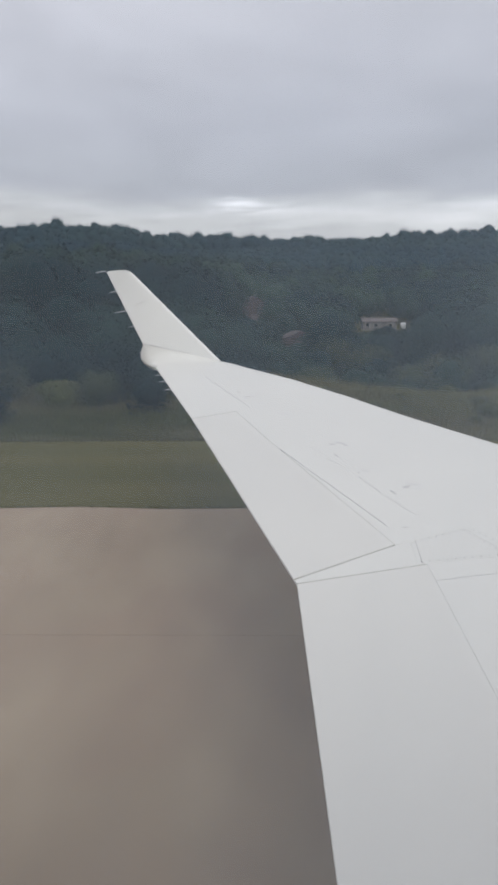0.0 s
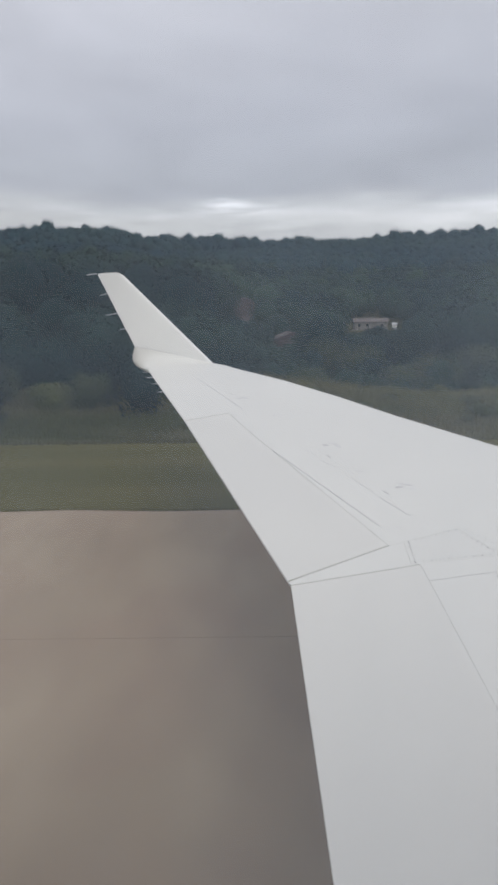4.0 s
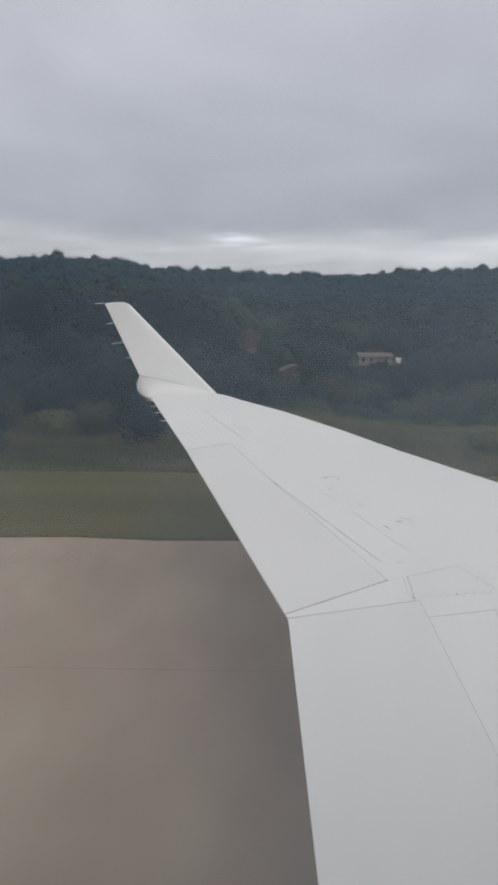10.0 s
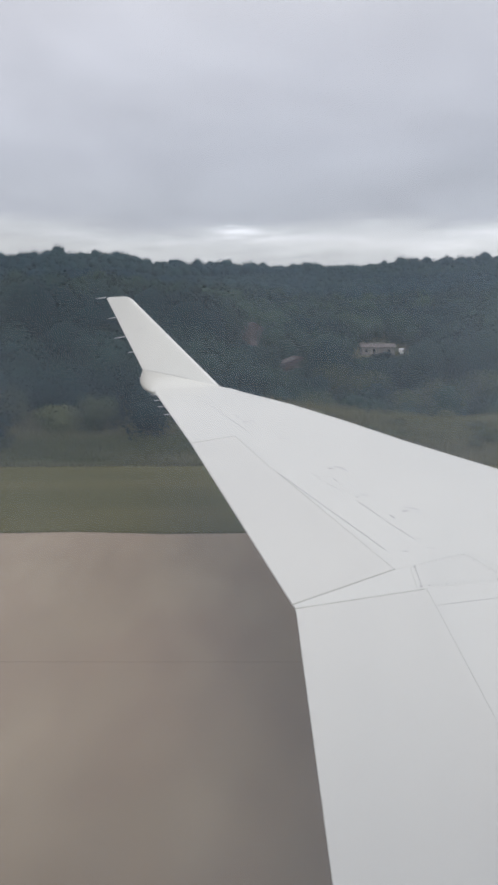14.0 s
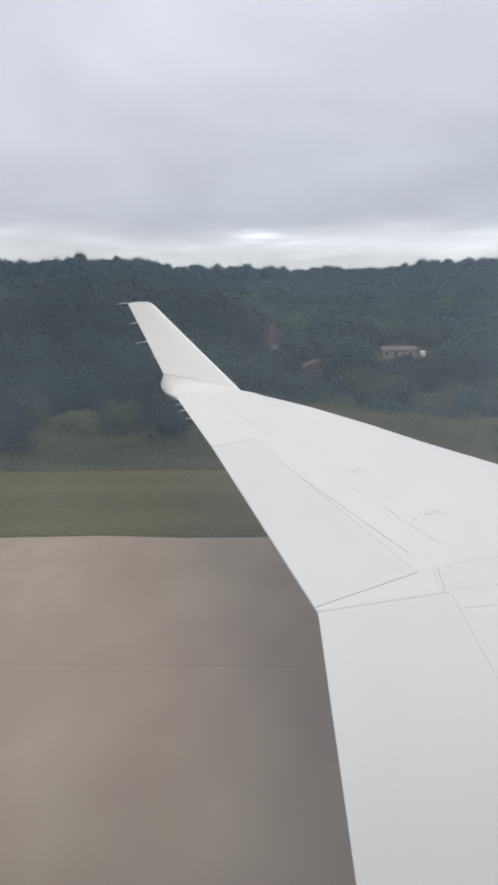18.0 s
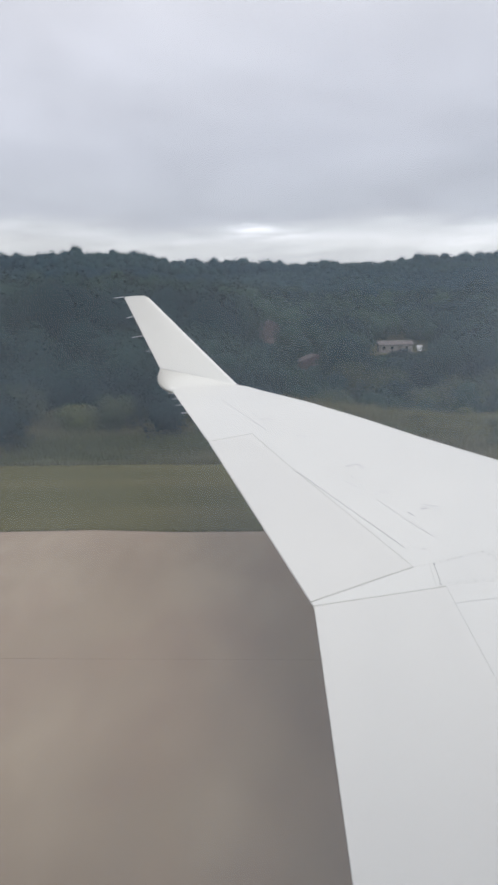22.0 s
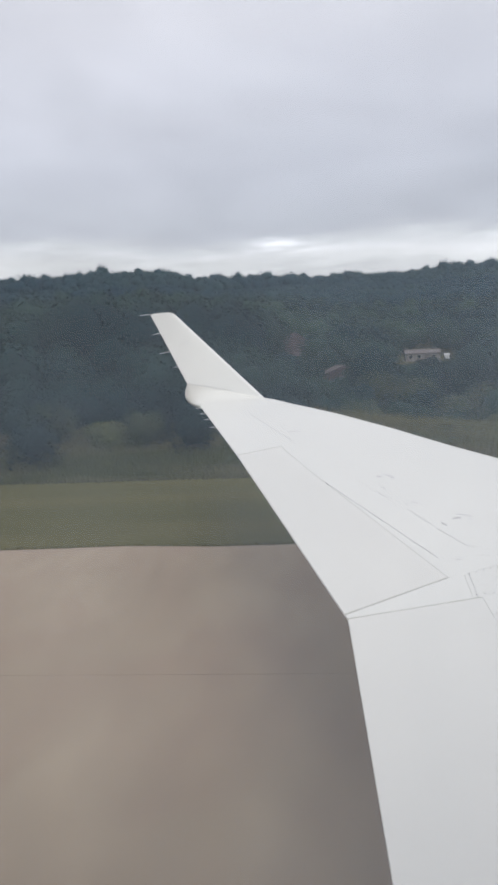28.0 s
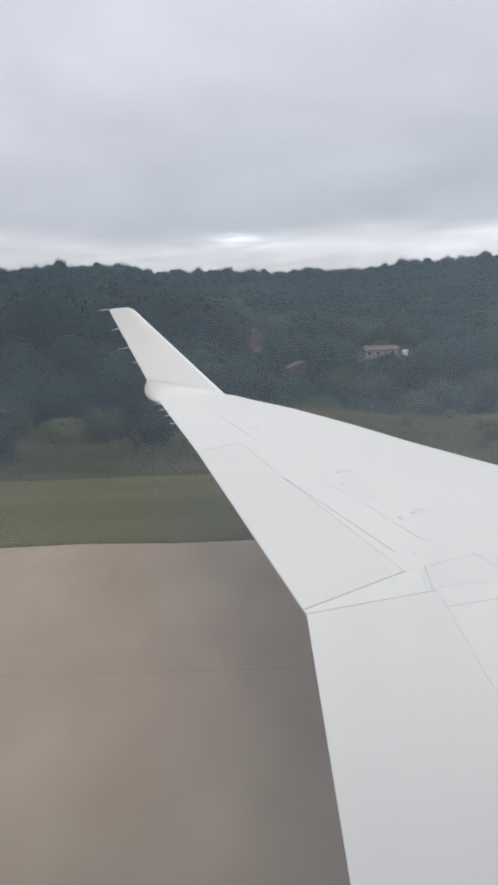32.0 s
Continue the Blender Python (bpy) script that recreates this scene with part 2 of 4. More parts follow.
BUSH_LEAF = material("grey_olive_leaves", (0.070, 0.086, 0.043), (0.100, 0.110, 0.058), scale=0.6, fine=4.0, rough=0.9, bump=0.0, vary=0.20, island=0.12, spec=0.15, clumps=(9.0, 0.5, 0.18))
# bluish leaf colours: distance haze is put into the base, most on the ridge
FOREST = material("hazed_forest_leaves", (0.023, 0.052, 0.068), (0.037, 0.069, 0.075), scale=0.016, fine=0.11, rough=0.9, bump=0.0, island=0.08, spec=0.05, spread=(0.42, 0.62), grainy=0.26, clumps=(0.55, 0.5, 0.11))
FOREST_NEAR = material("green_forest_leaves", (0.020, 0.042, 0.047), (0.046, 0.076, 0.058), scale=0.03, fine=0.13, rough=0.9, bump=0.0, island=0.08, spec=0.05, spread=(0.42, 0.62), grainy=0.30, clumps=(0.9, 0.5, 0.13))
BARK = material("dark_bark", (0.06, 0.052, 0.045), (0.095, 0.085, 0.072), scale=2, fine=25, rough=0.9, bump=0.3, stretch=(1, 1, 0.25))
SIDING = material("beige_siding", (0.205, 0.190, 0.178), (0.175, 0.162, 0.152), scale=0.8, fine=12, rough=0.8, bump=0.1)
ROOFING = material("grey_brown_roof", (0.135, 0.116, 0.110), (0.168, 0.146, 0.138), scale=0.8, fine=14, rough=0.9, bump=0.2)
# boards muted: the haze in front of them is put into the colour
BARN = material("muted_rust_boards", (0.084, 0.070, 0.068), (0.066, 0.056, 0.055), scale=0.5, fine=9, rough=0.9, bump=0.15, stretch=(3, 3, 0.4))
TRIM = material("white_trim", (0.72, 0.72, 0.70), (0.62, 0.62, 0.60), scale=1.5, fine=20, rough=0.6, bump=0.05)
DARKGLASS = material("dark_window_glass", (0.03, 0.035, 0.04), (0.05, 0.055, 0.06), scale=2, fine=10, rough=0.12, bump=0.0)
ORANGE = material("faded_orange_plastic", (0.42, 0.20, 0.11), (0.34, 0.18, 0.12), scale=6, fine=60, rough=0.7, bump=0.05)
PALE = material("pale_concrete", (0.46, 0.42, 0.38), (0.38, 0.35, 0.32), scale=2, fine=30, rough=0.9, bump=0.15)
IRON = material("rusty_iron_grate", (0.12, 0.105, 0.10), (0.17, 0.14, 0.125), scale=6, fine=50, rough=0.8, bump=0.15, metal=0.4)

# hazy, lightly scratched cabin acrylic: mostly clear, a thin film of dirt scatters the daylight
PANE = bpy.data.materials.new("hazy_cabin_acrylic")
PANE.use_nodes = True
pn, pl = PANE.node_tree.nodes, PANE.node_tree.links
pn.clear()
p_clear, p_film, p_mix, p_out = (pn.new(k) for k in ("ShaderNodeBsdfTransparent", "ShaderNodeBsdfTranslucent", "ShaderNodeMixShader", "ShaderNodeOutputMaterial"))
p_clear.inputs["Color"].default_value = (0.975, 0.985, 0.99, 1)
# blue film colour stands in for the bluish haze over the land
p_film.inputs["Color"].default_value = (0.72, 0.865, 1.0, 1)
p_geo, p_map, p_tex, p_rng = (pn.new(k) for k in ("ShaderNodeNewGeometry", "ShaderNodeMapping", "ShaderNodeTexNoise", "ShaderNodeMapRange"))
p_map.inputs["Scale"].default_value = (22, 1, 6)
p_tex.inputs["Scale"].default_value, p_tex.inputs["Detail"].default_value = 1.0, 3.0
p_rng.inputs["From Min"].default_value, p_rng.inputs["From Max"].default_value = 0.3, 0.75
p_rng.inputs["To Min"].default_value, p_rng.inputs["To Max"].default_value = 0.112, 0.170
pl.new(p_geo.outputs["Position"], p_map.inputs["Vector"])
pl.new(p_map.outputs[0], p_tex.inputs["Vector"])
pl.new(p_tex.outputs["Fac"], p_rng.inputs["Value"])
# denser film ahead of the wing, set to veil the land there like haze
p_sep, p_side, p_sum = (pn.new(k) for k in ("ShaderNodeSeparateXYZ", "ShaderNodeMapRange", "ShaderNodeMath"))
p_side.interpolation_type = "SMOOTHSTEP"
for slot, value in (("From Min", -0.08), ("From Max", 0.05), ("To Min", -0.014), ("To Max", 0.044)):
    p_side.inputs[slot].default_value = value
pl.new(p_geo.outputs["Position"], p_sep.inputs[0])
pl.new(p_sep.outputs["X"], p_side.inputs["Value"])
pl.new(p_rng.outputs[0], p_sum.inputs[0])
pl.new(p_side.outputs[0], p_sum.inputs[1])
pl.new(p_sum.outputs[0], p_mix.inputs[0])
pl.new(p_clear.outputs[0], p_mix.inputs[1])
pl.new(p_film.outputs[0], p_mix.inputs[2])
pl.new(p_mix.outputs[0], p_out.inputs["Surface"])


# ---------------------------------------------------------------- mesh helpers
def mesh_of(name, bm, mat, smooth=False):
    me = bpy.data.meshes.new(name)
    bmesh.ops.recalc_face_normals(bm, faces=bm.faces)
    bm.to_mesh(me)
    bm.free()
    me.materials.append(mat)
    if smooth:
        me.polygons.foreach_set("use_smooth", [True] * len(me.polygons))
    return me


def part(name, bm, mat, parent, label="", smooth=False):
    ob = new(name, mesh_of(name, bm, mat, smooth))
    ob.parent = parent
    return tagged(ob, label)


def thing(name, label, category, group="", at=None):
    ob = new(name)
    if at is not None:
        ob.matrix_basis = at
    return tagged(ob, label, category, group)


def box(bm, x0, x1, y0, y1, z0, z1, bevel=0.0):
    m = Matrix.LocRotScale(((x0 + x1) / 2, (y0 + y1) / 2, (z0 + z1) / 2), None, (x1 - x0, y1 - y0, z1 - z0))
    made = bmesh.ops.create_cube(bm, size=1, matrix=m)
    if bevel:
        edges = list({e for v in made["verts"] for e in v.link_edges})
        bmesh.ops.bevel(bm, geom=edges, offset=bevel, segments=2, affect="EDGES")
    return bm


def rod(bm, a, b, r0, r1, sides=8):
    """A tapered rod from a to b."""
    a, b = Vector(a), Vector(b)
    turn = (b - a).to_track_quat("Z", "Y").to_matrix().to_4x4()
    m = Matrix.Translation((a + b) / 2) @ turn
    bmesh.ops.create_cone(bm, cap_ends=True, segments=sides, radius1=r0, radius2=r1, depth=(b - a).length, matrix=m)
    return bm


def loft(bm, loops, closed=True, caps=True):
    rings = [[bm.verts.new(p) for p in loop] for loop in loops]
    n = len(rings[0])
    for r0, r1 in zip(rings, rings[1:]):
        for i in range(n if closed else n - 1):
            j = (i + 1) % n
            bm.faces.new((r0[i], r0[j], r1[j], r1[i]))
    if caps:
        bm.faces.new(rings[0])
        bm.faces.new(rings[-1])
    return bm


# ---------------------------------------------------------------- the land
def smooth01(a, b, v):
    v = np.clip((v - a) / (b - a), 0, 1)
    return v * v * (3 - 2 * v)


SKYLINE_AZ = [-180, -60, -30, -24, -21.5, -19, -16, -14.5, -12.3, -10.2, -8.4, -3.7, 0, 5.7, 9.4, 14.7, 18, 24, 60, 180]
SKYLINE_EL = [4.3, 5.0, 5.7, 5.8, 5.85, 6.0, 6.45, 6.1, 6.4, 6.05, 5.6, 5.55, 5.7, 5.8, 5.95, 6.15, 6.25, 6.1, 5.0, 4.3]
TREE_TOP = 11.0


def crest(az):
    """Distance and ground height of the ridge in that direction (degrees from straight outboard)."""
    far = 520 + 50 * np.sin(np.radians(az * 3.1)) + 24 * np.sin(np.radians(az * 9.7 + 40))
    return far, 2.7 + far * np.tan(np.radians(np.interp(az, SKYLINE_AZ, SKYLINE_EL))) - TREE_TOP


def land(x, y):
    """Height of the ground."""
    x, y = np.asarray(x, float), np.asarray(y, float)
    r, az = np.hypot(x, y), np.degrees(np.arctan2(x, y))
    far, top = crest(az)
    z = np.full(np.broadcast(x, y).shape, -0.03)
    out = smooth01(13.4, 18, y)
    z = z + out * (0.12 + 0.22 * np.sin(x * 0.21 + 1.2) * np.sin(y * 0.17) + 0.10 * np.sin(x * 0.63 + y * 0.4))
    right = smooth01(-5, 7, az)
    z = z + smooth01(20, 42, y) * 0.45 * (1 - right)
    z = z - smooth01(34, 95, y) * 0.8 * (1 - right) - smooth01(17, 52, y) * 5.4 * right
    s = np.clip((r - 130) / (far - 130), 0, 1)
    z = z + (top + 4.0) * s ** 1.25
    z = z - smooth01(far + 30, far + 500, r) * (top * 0.45)
    return z


def axis(near, step, far, grow):
    pts = [0.0]
    while pts[-1] < far:
        pts.append(pts[-1] + (step if pts[-1] < near else max(step, pts[-1] * grow)))
    return pts


xs = axis(30, 1.2, 4200, 0.06)
gx = np.array([-v for v in xs[:0:-1]] + xs)
ys = axis(48, 1.2, 4200, 0.045)
gy = np.array([-v for v in axis(10, 5, 4200, 0.12)[:0:-1]] + ys)
GX, GY = np.meshgrid(gx, gy)
GZ = np.where(GY < 0, land(GX, np.abs(GY) + 0.0) * smooth01(60, 260, -GY) - 0.03, land(GX, GY))
GZ = np.where((GY < 8.7) & (GY > -30), -0.06, GZ)
nx, ny = len(gx), len(gy)
idx = np.arange(nx * ny).reshape(ny, nx)
quads = np.stack([idx[:-1, :-1], idx[:-1, 1:], idx[1:, 1:], idx[1:, :-1]], -1).reshape(-1, 4)


def raw_mesh(name, verts, faces, mat, smooth=False):
    """A mesh from arrays of vertices and of faces with one number of corners."""
    verts, faces = np.asarray(verts, np.float32), np.asarray(faces, np.int32)
    me = bpy.data.meshes.new(name)
    me.vertices.add(len(verts))
    me.vertices.foreach_set("co", verts.ravel())
    k = faces.shape[1]
    me.loops.add(faces.size)
    me.loops.foreach_set("vertex_index", faces.ravel())
    me.polygons.add(len(faces))
    me.polygons.foreach_set("loop_start", np.arange(0, faces.size, k, dtype=np.int32))
    me.polygons.foreach_set("loop_total", np.full(len(faces), k, np.int32))
    me.polygons.foreach_set("use_smooth", np.full(len(faces), smooth))
    me.update(calc_edges=True)
    me.materials.append(mat)
    return me


ground = new("ground", raw_mesh("ground", np.stack([GX, GY, GZ], -1).reshape(-1, 3), quads, SOIL, True))
tagged(ground, "rough olive and brown field rising into wooded hills", "ground", kind="structure")

# the mown strip lies on the field beside the pavement
bm = bmesh.new()
rows = []
for y in np.linspace(8.62, 13.85, 14):
    rows.append([bm.verts.new((x, y + (0.12 * math.sin(x * 0.9) + 0.08 * math.sin(x * 2.3) if y > 13 else 0), float(land(x, y)) + 0.012 + (0.0 if 8.7 < y else -0.06)))
                 for x in np.linspace(-160, 160, 321)])
for r0, r1 in zip(rows, rows[1:]):
    for i in range(len(r0) - 1):
        bm.faces.new((r0[i], r0[i + 1], r1[i + 1], r1[i]))
verge = new("grass_verge", mesh_of("grass_verge", bm, MOWN, True))
tagged(verge, "mown green grass verge beside the concrete", "grass", kind="structure")

# concrete taxiway: long cast lanes with filled joints between them
taxiway = new("taxiway")
tagged(taxiway, "worn beige concrete taxiway with dark joints", "taxiway", kind="structure")
EDGE = 8.86
lanes = [EDGE, 5.20, 1.45, -2.30, -6.05, -9.80, -13.5]
bm = bmesh.new()
box(bm, -400, 400, -13.5, EDGE - 0.02, -0.05, -0.008)
part("joint_filler", bm, JOINT, taxiway, "dark joint filler")
for k, (y1, y0) in enumerate(zip(lanes, lanes[1:])):
    bm = bmesh.new()
    cuts = np.linspace(-400, 400, 641)
    tops = [[], []]
    for x in cuts:
        wob = 0.045 * math.sin(x * 1.7) * math.sin(x * 0.31 + 2) + 0.035 * math.sin(x * 4.3 + math.sin(x)) if k == 0 else 0
        for side, y in ((0, y0 + 0.0022), (1, y1 - 0.0022 + wob)):
            tops[side].append((bm.verts.new((x, y, 0.0)), bm.verts.new((x, y, -0.2))))
    for i in range(len(cuts) - 1):
        (a, al), (b, bl), (c, cl), (d, dl) = tops[0][i], tops[0][i + 1], tops[1][i + 1], tops[1][i]
        bm.faces.new((a, b, c, d))
        bm.faces.new((a, al, bl, b))
        bm.faces.new((d, c, cl, dl))
    part("concrete_lane", bm, CONCRETE, taxiway)

# ---------------------------------------------------------------- the aircraft
aircraft = thing("airliner", "white regional airliner with swept wing and upturned winglet, on the taxiway", "airplane")
WING_Z, DIHEDRAL = 1.50, 0.040


def top_z(y):
    return WING_Z + DIHEDRAL * y


def shrink(poly, gap):
    """The polygon with every side moved inwards by its gap (one number, or one for each side)."""
    n = len(poly)
    gaps = gap if isinstance(gap, (list, tuple)) else [gap] * n
    area = sum(poly[i][0] * poly[(i + 1) % n][1] - poly[(i + 1) % n][0] * poly[i][1] for i in range(n))
    sign = 1 if area > 0 else -1
    res = []
    for i in range(n):
        p0, p1, p2 = (Vector(poly[(i + k) % n]) for k in (-1, 0, 1))
        d0, d1 = (p1 - p0).normalized(), (p2 - p1).normalized()
        n0, n1 = Vector((-d0.y, d0.x)) * sign, Vector((-d1.y, d1.x)) * sign
        g0, g1 = gaps[i - 1], gaps[i]
        cross = n0.x * n1.y - n0.y * n1.x
        if abs(cross) < 0.15:
            res.append(p1 + (n0 + n1).normalized() * max(g0, g1))
        else:
            res.append(p1 + Vector(((g0 * n1.y - g1 * n0.y) / cross, (n0.x * g1 - n1.x * g0) / cross)))
    return res


def skin(name, poly, gap, mat, label="", thick=0.0095, rise=0.0, edge=0.0012):
    """A panel of the wing's upper skin with its own rounded edge."""
    outer = shrink(poly, gap)
    inner = shrink(outer, edge)
    bm = bmesh.new()
    low = [bm.verts.new((p[0], p[1], top_z(p[1]) - thick)) for p in outer]
    mid = [bm.verts.new((p[0], p[1], top_z(p[1]) + rise - edge)) for p in outer]
    up = [bm.verts.new((p[0], p[1], top_z(p[1]) + rise)) for p in inner]
    n = len(outer)
    for i in range(n):
        j = (i + 1) % n
        bm.faces.new((low[i], low[j], mid[j], mid[i]))
        bm.faces.new((mid[i], mid[j], up[j], up[i]))
    bm.faces.new(up)
    bm.faces.new(low)
    return part(name, bm, mat, aircraft, label)


ROOT = 0.27
LEADING = [(3.74, ROOT), (1.848, 4.844), (1.645, 5.316), (1.343, 6.04), (0.963, 7.089), (0.44, 8.36), (0.09, 9.056), (-0.15, 9.52), (-0.37, 10.02), (-0.567, 10.31)]
TIP_AFT = (-1.459, 9.611)
A, B, C, D = (-0.591, 5.936), (-0.205, 6.287), (0.041, 5.275), (0.644, 2.974)
K, K2, E1, G1, H1 = (0.149, 2.599), (0.159, 2.563), (0.738, 2.757), (0.733, 2.589), (0.705, 1.726)
PU, PQ, PX, PC = (0.724, 3.015), (1.030, 3.186), (1.140, 2.845), (0.698, 2.757)

skin("wing_skin", LEADING + [TIP_AFT, A, B, C, D, PU, PQ, PX, PC, E1, G1, H1, (0.66, ROOT)], 0.0003, WHITE, "white painted upper wing skin")
skin("outboard_flap", [A, B, C, D, K], [0.0220, 0.0030, 0.0016, 0.0070, 0.0], FLAP_WHITE, "white outboard flap, retracted flush")
skin("flap_fairing", [K, D, PU, PC, E1, K2], [0.0042, 0.0008, 0.0004, 0.0010, 0.0046, 0.0], WHITE, "white wedge fairing between the flaps")
skin("inboard_flap", [K2, E1, G1, H1, (0.66, ROOT), (0.160, ROOT), (0.160, 1.3)], [0.0052, 0.0004, 0.0002, 0.0002, 0.0, 0.0, 0.0], FLAP_WHITE, "white inboard flap, retracted flush")
access = skin("access_panel", [PU, PQ, PX, PC], 0.0003, WHITE, "riveted white access panel")

# the closed wing body below the skins
bm = bmesh.new()
loops = []
for (lx, ly), tx in zip([LEADING[0], (2.79, 2.58), LEADING[1], LEADING[3], LEADING[4], LEADING[5], LEADING[6], LEADING[8]],
                        [0.20, 0.20, -0.33, -0.60, -0.84, -1.14, -1.30, -1.36]):
    chord, z = lx - tx, top_z(ly) - 0.010
    prof = [(tx, z), (lx, z), (lx + 0.030 * chord, z - 0.012 * chord), (lx + 0.045 * chord, z - 0.035 * chord), (lx + 0.03 * chord, z - 0.06 * chord),
            (lx - 0.15 * chord, z - 0.115 * chord), (lx - 0.45 * chord, z - 0.12 * chord), (tx + 0.2 * chord, z - 0.05 * chord), (tx, z - 0.012)]
    loops.append([(px, ly, pz) for px, pz in prof])
loft(bm, loops)
part("wing_body", bm, INNER, aircraft, "pale grey wing underside and structure")


def strip(name, a, b, width, mat, rise=0.0012, label=""):
    a, b = Vector(a), Vector(b)
    side = Vector((-(b - a).y, (b - a).x)).normalized() * width / 2
    bm = bmesh.new()
    up = [bm.verts.new((p.x, p.y, top_z(p.y) + rise)) for p in (a - side, b - side, b + side, a + side)]
    dn = [bm.verts.new((v.co.x, v.co.y, v.co.z - rise - 0.004)) for v in up]
    bm.faces.new(up)
    bm.faces.new(dn)
    for i in range(4):
        bm.faces.new((up[i], up[(i + 1) % 4], dn[(i + 1) % 4], dn[i]))
    return part(name, bm, mat, aircraft, label)


for a, b, w in [((0.162, 4.809), (0.649, 3.225), 0.0036), ((-0.666, 8.614), (-0.072, 6.463), 0.007), ((0.398, 4.844), (0.454, 4.677), 0.003),
                ((0.486, 4.52), (0.563, 4.346), 0.003), ((0.637, 4.081), (0.721, 3.759), 0.0026), ((0.735, 3.696), (0.831, 3.383), 0.0032),
                ((0.733, 2.589), (1.036, 2.67), 0.0016), ((1.036, 2.67), (0.985, 2.33), 0.0018), ((0.548, 4.645), (0.564, 4.582), 0.010),
                ((0.782, 3.802), (0.802, 3.738), 0.010), ((-0.229, 7.468), (-0.19, 7.30), 0.008), ((0.831, 3.383), (0.870, 3.40), 0.0026)]:
    strip("seam", a, b, w * 0.8, RIVET if w == 0.0036 else SEALANT)


def oval_plate(x, y, rx, ry):
    bm = bmesh.new()
    ring = [(x + rx * math.cos(t), y + ry * math.sin(t)) for t in np.linspace(0, 2 * math.pi, 14, endpoint=False)]
    up = [bm.verts.new((px, py, top_z(py) + 0.0016)) for px, py in ring]
    dn = [bm.verts.new((px, py, top_z(py) - 0.004)) for px, py in ring]
    bm.faces.new(up)
    for i in range(14):
        bm.faces.new((up[i], up[(i + 1) % 14], dn[(i + 1) % 14], dn[i]))
    part("access_plate", bm, PLATE, aircraft, "small worn access plate with brownish stencil")


for x, y, rx, ry in [(0.744, 3.205, 0.016, 0.008), (0.873, 3.255, 0.007, 0.007), (0.90, 3.25, 0.006, 0.006), (0.655, 4.19, 0.012, 0.014), (0.225, 6.14, 0.014, 0.028)]:
    oval_plate(x, y, rx, ry)
for a, b_, w in [((0.868, 3.868), (0.915, 3.880), 0.030), ((0.905, 3.960), (0.985, 3.900), 0.020), ((0.945, 3.850), (0.975, 3.842), 0.022), ((0.548, 4.945), (0.585, 4.955), 0.05),
                 ((0.600, 5.03), (0.665, 4.95), 0.028), ((0.645, 4.91), (0.68, 4.90), 0.035), ((0.24, 6.16), (0.30, 6.10), 0.03), ((-0.14, 7.05), (-0.08, 7.10), 0.05),
                 ((-0.07, 7.16), (-0.02, 7.06), 0.03), ((0.69, 4.24), (0.73, 4.21), 0.025)]:
    strip("stencil_mark", a, b_, w, PLATE, 0.0008, "faded grey and brownish stencil marking")

bm = bmesh.new()
bmesh.ops.create_cone(bm, cap_ends=True, segments=8, radius1=0.0040, radius2=0.0030, depth=0.003)
rivet_mesh = mesh_of("rivet", bm, RIVET)


def rivets(a, b, n, inset=(0, 0)):
    for k in range(n):
        f = (k + 0.5) / n
        x, y = a[0] + (b[0] - a[0]) * f + inset[0], a[1] + (b[1] - a[1]) * f + inset[1]
        ob = new("rivet", rivet_mesh)
        ob.location = (x, y, top_z(y) + 0.001)
        ob.parent = access


rivets(PU, PC, 7, (0.022, 0.0))
rivets(PC, PX, 11, (0.0, 0.020))
rivets(PU, PQ, 8, (0.004, -0.012))
rivets(PQ, PX, 9, (-0.014, -0.006))
rivets((1.05, 3.19), (1.20, 2.80), 9, (0.012, 0.0))


# the winglet: a canted blade with a rounded section, a bright leading edge and wicks
def blade(le, te, thick, cells=12):
    le, te = Vector(le), Vector(te)
    normal = Vector((0.05, -0.95, 0.30)).normalized()
    loop = []
    for k in range(cells + 1):
        f = k / cells
        loop.append(le.lerp(te, f) + normal * thick * 2.2 * math.sqrt(f) * (1 - f))
    for k in range(cells - 1, 0, -1):
        f = k / cells
        loop.append(le.lerp(te, f) - normal * thick * 2.2 * math.sqrt(f) * (1 - f))
    return loop


W_LE0, W_LE1 = Vector((-0.567, 10.31, 1.914)), Vector((-1.985, 10.73, 3.285))
W_TE0, W_TE1 = Vector((-1.751, 10.33, 2.172)), Vector((-2.360, 10.76, 3.280))
bm = bmesh.new()
loops = []
for s in np.linspace(0, 1, 9):
    loops.append(blade(W_LE0.lerp(W_LE1, s), W_TE0.lerp(W_TE1, s), 0.036 * (1 - s) + 0.016 * s))
loops.append(blade(W_LE1 + Vector((-0.07, 0.005, 0.020)), W_TE1 + Vector((0.05, 0.0, 0.016)), 0.008))
loft(bm, loops, caps=False)
winglet = part("winglet", bm, WINGLET_SHADED, aircraft, "white upturned winglet")

bm = bmesh.new()
loops = []
for s in np.linspace(0, 0.985, 8):
    le, te = W_LE0.lerp(W_LE1, s), W_TE0.lerp(W_TE1, s)
    back = (te - le).normalized()
    up, w = Vector((0.05, -0.95, 0.30)).normalized(), 0.052 * (1 - s) + 0.034 * s
    f = w / (te - le).length
    lip = (0.036 * (1 - s) + 0.016 * s) * 2.2 * math.sqrt(f) * (1 - f) + 0.0006
    loops.append([le - back * 0.012, le + up * lip * 0.55 + back * 0.008, le + up * lip + back * w, le + up * (lip - 0.004) + back * (w + 0.004), le - up * 0.02 + back * 0.02])
loft(bm, loops)
part("leading_edge", bm, EDGE_LIT, winglet, "pale leading edge strip, lightened where it faces the sky")

